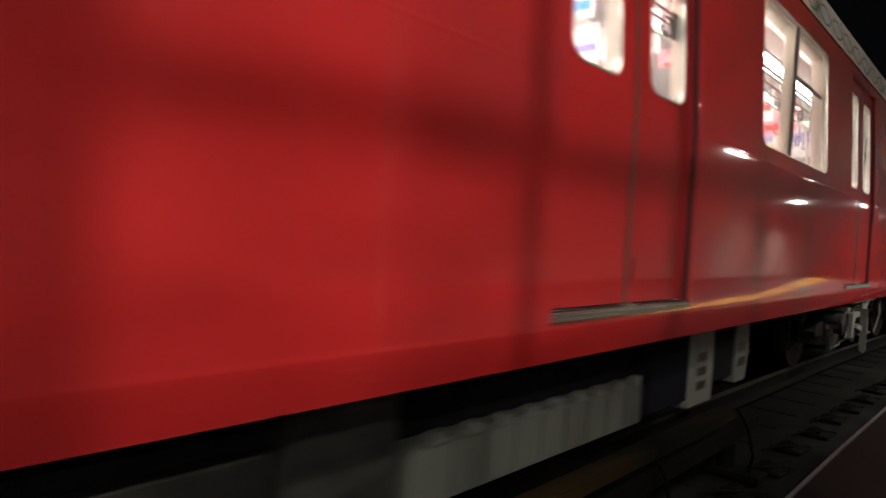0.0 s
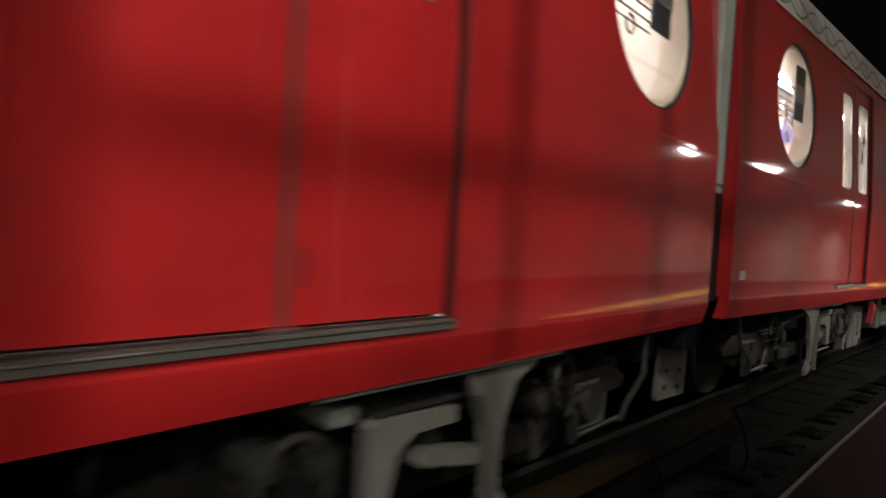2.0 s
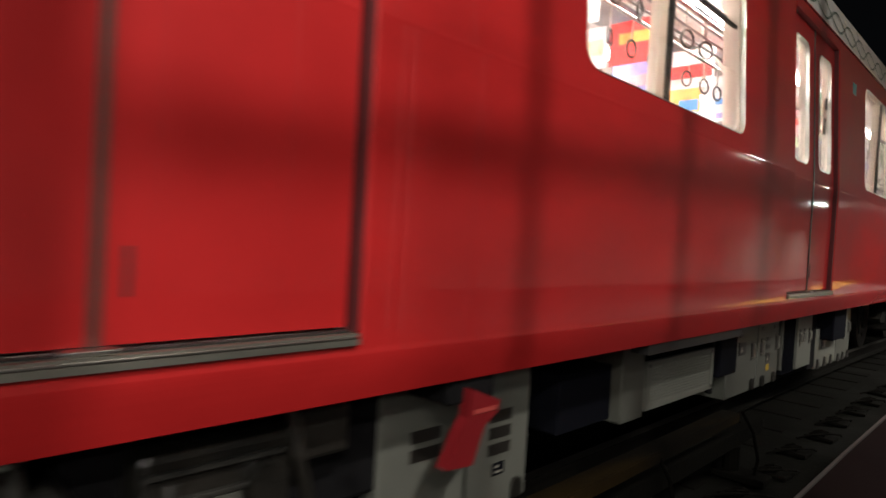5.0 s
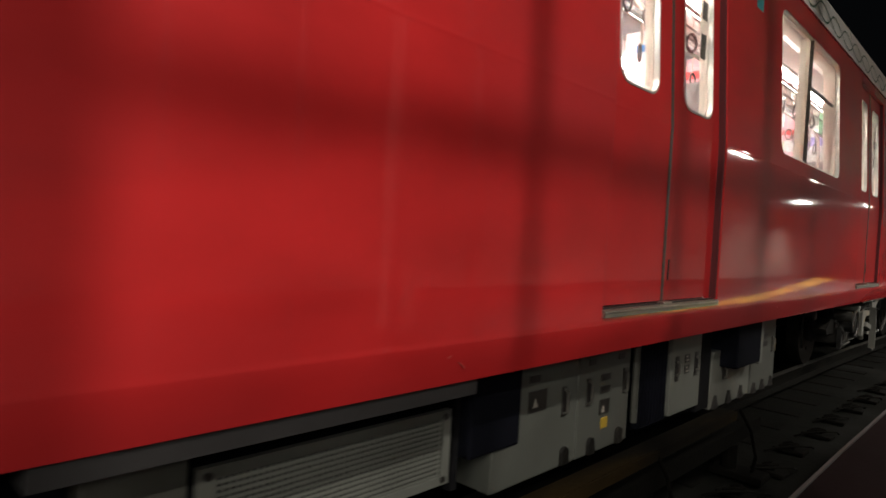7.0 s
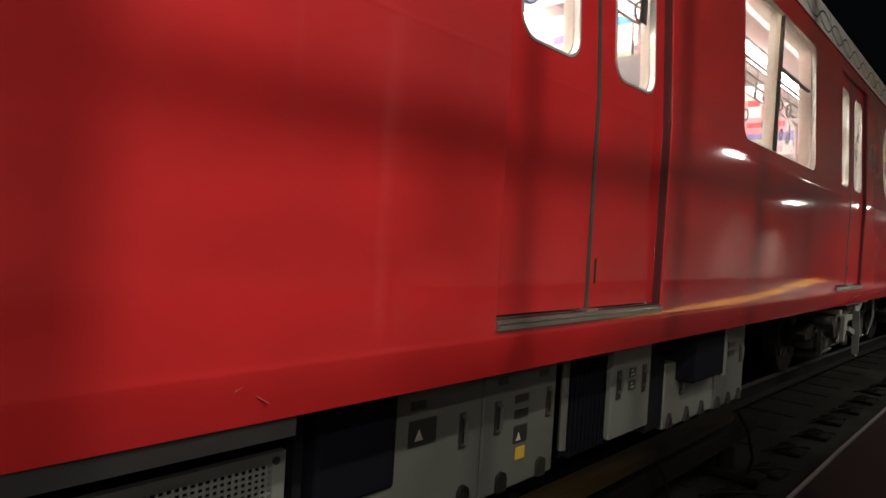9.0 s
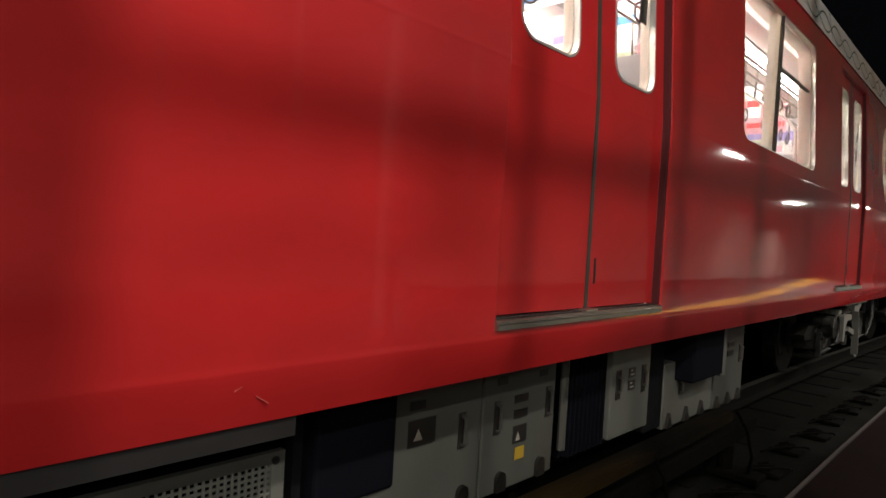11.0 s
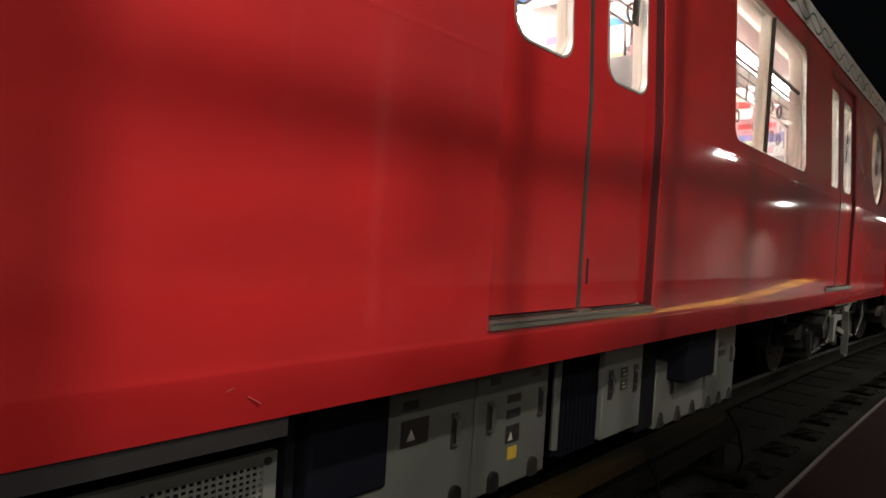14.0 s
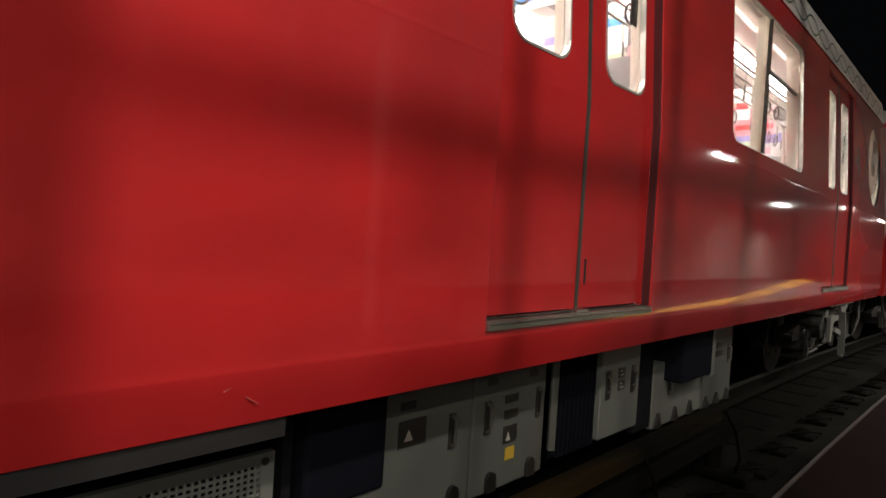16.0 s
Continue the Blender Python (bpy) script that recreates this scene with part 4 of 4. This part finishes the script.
def interior(car, x0, x1):
    y0, y1 = -SIDE + 0.13, SIDE - 0.06
    part("car_floor", box(x0, x1, -1.36, 1.36, 0.995, 1.03), FLOOR_IN, car)
    part("far_wall", box(x0, x1, y1, y1 + 0.05, 1.03, 3.35), CREAM, car, "cream inner wall")
    part("car_ceiling", box(x0, x1, -1.32, 1.38, 3.33, 3.38), CEILING, car, "pale ceiling panels")
    part("cove", prism_x([(y0, 3.10), (y0 + 0.06, 3.10), (y0 + 0.34, 3.33), (y0, 3.33)], x0, x1), CREAM, car)
    part("cove", prism_x([(y1, 3.10), (y1 - 0.06, 3.10), (y1 - 0.34, 3.33), (y1, 3.33)], x0, x1), CREAM, car)
    for y in (-0.62, 0.62):
        part("light_strip", box(x0 + 0.3, x1 - 0.3, y - 0.07, y + 0.07, 3.305, 3.3295), LIGHT_STRIP, car, "glowing ceiling light strip")
    part("air_duct", box(x0 + 0.2, x1 - 0.2, -0.22, 0.22, 3.29, 3.329, 0.008), RACK, car, "grey air duct line")
    part("end_wall", box(x0, x0 + 0.04, y0, y1, 1.03, 3.33), CREAM, car)
    part("end_wall", box(x1 - 0.04, x1, y0, y1, 1.03, 3.33), CREAM, car)
    rnd = random.Random(7)
    # lower lining behind the near side, between the doors
    for a, b in ((x0, -6.06), (-4.68, -0.69), (0.69, 4.68), (6.06, x1)):
        part("lining", box(a, b, -1.33, -1.29, 1.03, 2.0), CREAM, car)
        for y in (-1.0, 1.0):
            part("rack", rack(a + 0.12, b - 0.12, y), RACK, car, "grey luggage rack bars")
        # advertisement strip over the far windows
        x = a + 0.1
        while x < b - 0.5:
            part("advert", box(x, x + 0.50, y1 - 0.10, y1 - 0.085, 2.98, 3.22), rnd.choice(AD_PAPER[:7] + AD_PAPER[4:5] * 3), car, "printed advertisement")
            x += 0.54
        part("far_window", box(a + 0.5, b - 0.5, y1 - 0.012, y1 - 0.002, 2.05, 2.95), FLOOR_IN, car, "window on the other side")
    for y in (-0.98, -0.60, 0.60, 0.98):
        part("strap_bar", tube([(x0 + 0.1, y, 2.94), (x1 - 0.1, y, 2.94)], 0.014, 8), STEEL, car, "steel strap bar")
        for k in range(54):
            x = x0 + 0.35 + 0.315 * k
            if x < x1 - 0.3 and k % 6 != 5:
                hand_strap(car, x, y, rnd)
    for k in range(17):
        x = -8.1 + 1.01 * k
        for y in (-0.27, 0.27):
            ad = part("hanging_advert", box(x - 0.003, x + 0.003, y - 0.25, y + 0.25, 2.84, 3.20), rnd.choice(AD_PAPER + [AD_PAPER[4]] * 12) if x < 0.5 else rnd.choice(AD_PAPER[2:6] + [AD_PAPER[4]] * 3), car, "hanging printed advertisement")
            z = 2.86 + rnd.uniform(0, 0.16)
            part("print_block", box(x - 0.006, x + 0.006, y - 0.23, y + rnd.uniform(-0.05, 0.23), z, z + rnd.uniform(0.06, 0.15)), rnd.choice(AD_PAPER[:7]), ad)
    for x in (-3.0, 2.55, -6.35, 6.5):
        part("sign", box(x, x + 0.03, -0.85, -0.55, 2.95, 3.28), GREEN_AD, car, "dark green hanging sign")
    for x in (-6.12, -4.62, -0.75, 0.75, 4.62, 6.12):
        for y in (-1.0, 1.0):
            part("stanchion", tube([(x, y, 1.03), (x, y, 2.2), (x * 1.0, y * 0.98, 2.6), (x, y * 0.72, 3.0), (x, y * 0.66, 3.33)], 0.017, 8), POLE, car, "pale grab pole")
            part("seat_screen", box(x - 0.012, x + 0.012, min(y * 1.28, y * 0.7), max(y * 1.28, y * 0.7), 1.35, 2.35, 0.005), PARTITION, car, "grey seat-end screen")
    for a, b in ((-4.5, -0.85), (0.85, 4.5)):
        for y in (-1.0, 1.0):
            part("bench", box(a, b, y - 0.26, y + 0.26, 1.38, 1.52, 0.03), SEAT, car, "red bench seat")


def prism_x(loop, x0, x1):
    bm = bmesh.new()
    a = [bm.verts.new((x0, y, z)) for y, z in loop]
    b = [bm.verts.new((x1, y, z)) for y, z in loop]
    bm.faces.new(a)
    bm.faces.new(b[::-1])
    for i in range(len(a)):
        j = (i + 1) % len(a)
        bm.faces.new((a[i], b[i], b[j], a[j]))
    return bm


def rack(a, b, y):
    bm = bmesh.new()
    s = 1 if y > 0 else -1
    for k in range(5):
        tube([(a, y + s * (0.26 - 0.075 * k), 2.80 - 0.01 * k), (b, y + s * (0.26 - 0.075 * k), 2.80 - 0.01 * k)], 0.008, 6, bm)
    return bm


STRAP_MESHES = {}


def hand_strap(car, x, y, rnd):
    """A webbing with a ring below it."""
    for key, mk, mat in (("strap_webbing", strap_web, STRAP_PALE), ("strap_ring", strap_ring, STRAP_BLACK)):
        if key not in STRAP_MESHES:
            ob = part(key, mk(), mat, car)
            STRAP_MESHES[key] = ob.data
        else:
            ob = new(key, STRAP_MESHES[key])
            ob.parent = car
        ob.location = (x, y, 2.94)
        ob.rotation_euler = (rnd.uniform(-0.05, 0.05), rnd.uniform(-0.06, 0.06), rnd.uniform(-0.6, 0.6))


def strap_web():
    return box(-0.012, 0.012, -0.004, 0.004, -0.16, 0.015)


def strap_ring():
    return tube([(0.055 * math.sin(k * math.tau / 18), 0, -0.215 - 0.06 * math.cos(k * math.tau / 18)) for k in range(19)], 0.0085, 6)


def wave_band(car, x0, x1):
    """The white band along the roof edge with two crossing waves."""
    def by(z):
        return -SIDE + 0.085 + 0.16 * (z - 3.3)
    zs = (3.29, 3.31, 3.40, 3.52, 3.60, 3.63)
    bm = bmesh.new()
    lp = [(by(z), z) for z in zs] + [(by(3.63) + 0.12, 3.66), (by(3.63) + 0.12, 3.29)]
    band = part("roof_band", prism_x(lp, x0 + 0.05, x1 - 0.05), WHITE_BAND, car, "white roof-edge band with a dark wave line")
    for ph in (0, math.pi):
        wv = bmesh.new()
        prev = None
        n = int((x1 - x0 - 0.6) / 0.02)
        for k in range(n):
            x = x0 + 0.3 + 0.02 * k
            z = 3.455 + 0.085 * math.sin(x * math.tau / 0.95 + ph)
            c = [wv.verts.new((x, by(z + d) - 0.004, z + d)) for d in (-0.0085, 0.0085)]
            if prev:
                wv.faces.new((prev[0], c[0], c[1], prev[1]))
            prev = c
        part("wave_line", wv, WAVE_GREEN, band, "dark green wave line")
    x = x0 + 2.2
    while x < x1 - 0.5:
        jb = prism_x([(by(z) - 0.003, z) for z in (3.31, 3.45, 3.615)] + [(by(z) + 0.02, z) for z in (3.615, 3.31)], x, x + 0.012)
        part("band_joint", jb, RACK, band)
        x += 2.7


def low_gear(car):
    """Boxes under the car that runs ahead: a long low box with clips and single cabinets, deep under the floor."""
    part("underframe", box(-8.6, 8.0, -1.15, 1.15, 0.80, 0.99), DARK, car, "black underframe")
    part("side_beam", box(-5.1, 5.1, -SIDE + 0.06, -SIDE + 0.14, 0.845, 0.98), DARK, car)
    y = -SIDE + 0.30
    # Dark filler and plate: the shade between and above the boxes, built as parts.
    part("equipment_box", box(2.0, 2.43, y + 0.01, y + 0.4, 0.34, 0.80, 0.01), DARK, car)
    part("shade_plate", box(-4.3, 0.86, y + 0.10, y + 0.14, 0.30, 0.80), DARK, car, "dark plate for the shade above the low box")
    c = part("low_box", box(-1.08, 0.82, y, y + 0.09, 0.26, 0.52, 0.01), BOX_GREY, car, "long low grey box with clips")
    for k in range(9):
        x = -0.98 + 0.21 * k
        part("clip", box(x, x + 0.09, y - 0.015, y + 0.04, 0.50, 0.55, 0.008), BOX_PALE, c, "pale clip")
        part("cover_seam", box(x + 0.13, x + 0.14, y - 0.003, y - 0.0005, 0.28, 0.49), PLATE_DARK, c)
    part("equipment_box", box(-1.62, -1.16, y - 0.01, y + 0.5, 0.24, 0.80, 0.01), BOGIE_WORN_SHADED, car, "grimy equipment box under the floor, darkened for the shade there")
    part("equipment_box", box(-4.2, -1.66, y + 0.02, y + 0.09, 0.26, 0.62, 0.01), BOGIE_WORN_SHADED, car, "grimy long equipment box, darkened for the shade there")
    # Dark filler in place of the shaded side of the pale box.
    part("equipment_box", box(0.96, 1.536, y + 0.006, y + 0.5, 0.28, 0.80, 0.01), BOX_DARK, car)
    c = part("equipment_box", box(1.54, 1.98, y, y + 0.6, 0.22, 0.80, 0.01), BOX_PALE, car, "pale grey equipment box")
    for z in (0.56, 0.46, 0.36):
        plate(c, 1.68, 1.84, z - 0.03, z + 0.03, y)
    c = part("equipment_box", prism([(2.44, 0.80), (2.74, 0.80), (2.76, 0.50), (2.70, 0.28), (2.46, 0.28)], y, y + 0.4), BOX_GREY, car, "grey tapered equipment box")
    for z in (0.56, 0.44):
        plate(c, 2.52, 2.68, z - 0.035, z + 0.035, y)


def train_car(front, rear, circles, gear=underfloor):
    """A car: middle door at 0, its ends at front and rear."""
    car = tagged(new("train_car"), "glossy red metro car with steel door sills and lit windows", "train car", "cars of the train")
    for x in (-DOOR_AT, 0, DOOR_AT):
        doorway(car, x)
    d = HALF_DOOR
    for a, b, hole in ((front, -DOOR_AT - d, "c0"), (-DOOR_AT + d, -d, "w"), (d, DOOR_AT - d, "w"), (DOOR_AT + d, rear, "c1")):
        w0, w1 = a + 1.11, a + 2.94
        a, b = (a if a == front else a + ROLL + JAMB_STRIP), (b if b == rear else b - ROLL)
        smooth(part("side_panel", lower_skin(a, b), RED, car))
        if hole == "w":
            part("window_panel", pierced(a, b, KNEE, TOP, [round_rect(w0, w1, 2.045, 3.09, 0.095)], 0.0, 0.075), RED, car)
            big_window(car, w0, w1)
        else:
            x = circles[0] if hole == "c0" else circles[1]
            part("window_panel", pierced(a, b, KNEE, TOP, [circle(x, 2.585, 0.53)]), RED, car)
            round_window(car, x, hole)
    part("cantrail", prism_x([(side_y(TOP), TOP), (-SIDE + 0.10, 3.36), (-SIDE + 0.2, 3.36), (-SIDE + 0.2, TOP)], front, rear), RED, car)
    wave_band(car, front, rear)
    part("roof", prism_x([(-1.25, 3.38), (-1.15, 3.58), (-0.8, 3.66), (0.8, 3.66), (1.15, 3.58), (1.36, 3.38)], front, rear), ROOF, car, "grey roof")
    part("far_side", box(front, rear, SIDE - 0.01, SIDE + 0.04, 0.90, 3.4), RED, car)
    for x, s in ((front, -1), (rear, 1)):
        part("end_panel", box(min(x, x - s * 0.03), max(x, x - s * 0.03), -SIDE + 0.06, SIDE, 0.99, 3.36), RED, car)
        part("end_beam", box(min(x - s * 0.05, x - s * 0.30), max(x - s * 0.05, x - s * 0.30), -1.1, 1.1, 0.55, 0.86, 0.01), DARK, car)
    interior(car, front + 0.05, rear - 0.05)
    gear(car)
    end_gear(car, -6.48, -1)
    end_gear(car, 6.48, 1)
    part("door_sticker", box(1.20, 1.33, side_y(2.95) - 0.002, side_y(2.95) + 0.006, 2.88, 3.02), TEAL, car, "small teal sticker")
    for x, z, dx, dz in ((-1.62, 0.925, 0.02, 0.010), (-1.56, 0.905, 0.035, -0.022), (1.9, 0.93, 0.03, -0.008)):
        y = side_y(z) - 0.0015
        part("scratch", prism([(x, z), (x + dx, z + dz), (x + dx, z + dz + 0.003), (x, z + 0.004)], y - 0.0008, y + 0.003), SCRATCH, car, "dull paint scratch")
    p = part("label_plate", box(front + 0.165, front + 0.255, -SIDE - 0.003, -SIDE - 0.0004, 1.115, 1.178), LABEL, car, "small white label")
    for k in (0.02, 0.055):
        part("text_bar", box(front + 0.157 + k, front + 0.157 + k + 0.026, -SIDE - 0.0045, -SIDE - 0.0032, 1.125, 1.168), RACK, p)
    return car


def gangway(x0, x1):
    g = tagged(new("gangway"), "dark rubber gangway between two cars", "gangway")
    part("bellows", box(x0, x1, -1.15, 1.0, 0.95, 3.3, 0.02), GANGWAY, g)
    part("fairing", box(x0 + 0.01, x0 + 0.195, -1.24, -1.155, 1.757, 3.3, 0.01), GANG_PALE, g, "pale grey fairing panel")
    part("fairing_foot", box(x0 + 0.012, x0 + 0.190, -1.236, -1.155, 1.700, 1.750, 0.008), GANG_PALE, g, "pale grey lower lip of the fairing")
    part("coupler", box(x0 - 0.3, x1 + 0.3, -0.12, 0.12, 0.55, 0.78, 0.02), BOGIE_SHADED, g)
    return g


lead = train_car(-8.72, 8.57, (-7.41, 7.56))
ahead = train_car(-8.72, 8.57, (-7.41, 7.56), low_gear)
CARS = [(lead, STOP_X), (ahead, STOP_X - PITCH), (copy_thing(lead, pose(0, 0, 0)), STOP_X + PITCH)]
joint = gangway(-0.332, 0.182)
CARS += [(joint, STOP_X - PITCH / 2), (copy_thing(joint, pose(0, 0, 0)), STOP_X + PITCH / 2)]


def motions():
    for thing, u in CARS:
        rows = []
        for t, s in TO_GO:
            x, y, h = on_track(u - s)
            rows.append((t, pose(x, y, 0, 0, 0, h)))
        walk(thing, rows)
    times = [0.1 * k for k in range(88)] + [16.0]
    gone = np.interp(times, [t for t, _ in TO_GO], [d for _, d in TO_GO])
    for thing, u in CARS[:3]:
        for w in [c for c in thing.children if c.name.startswith("wheel")]:
            x, y, z = w.location
            walk(w, [(t, pose(x, y, z, 0, math.degrees(-d / 0.43), 0)) for t, d in zip(times, gone)])


motions()
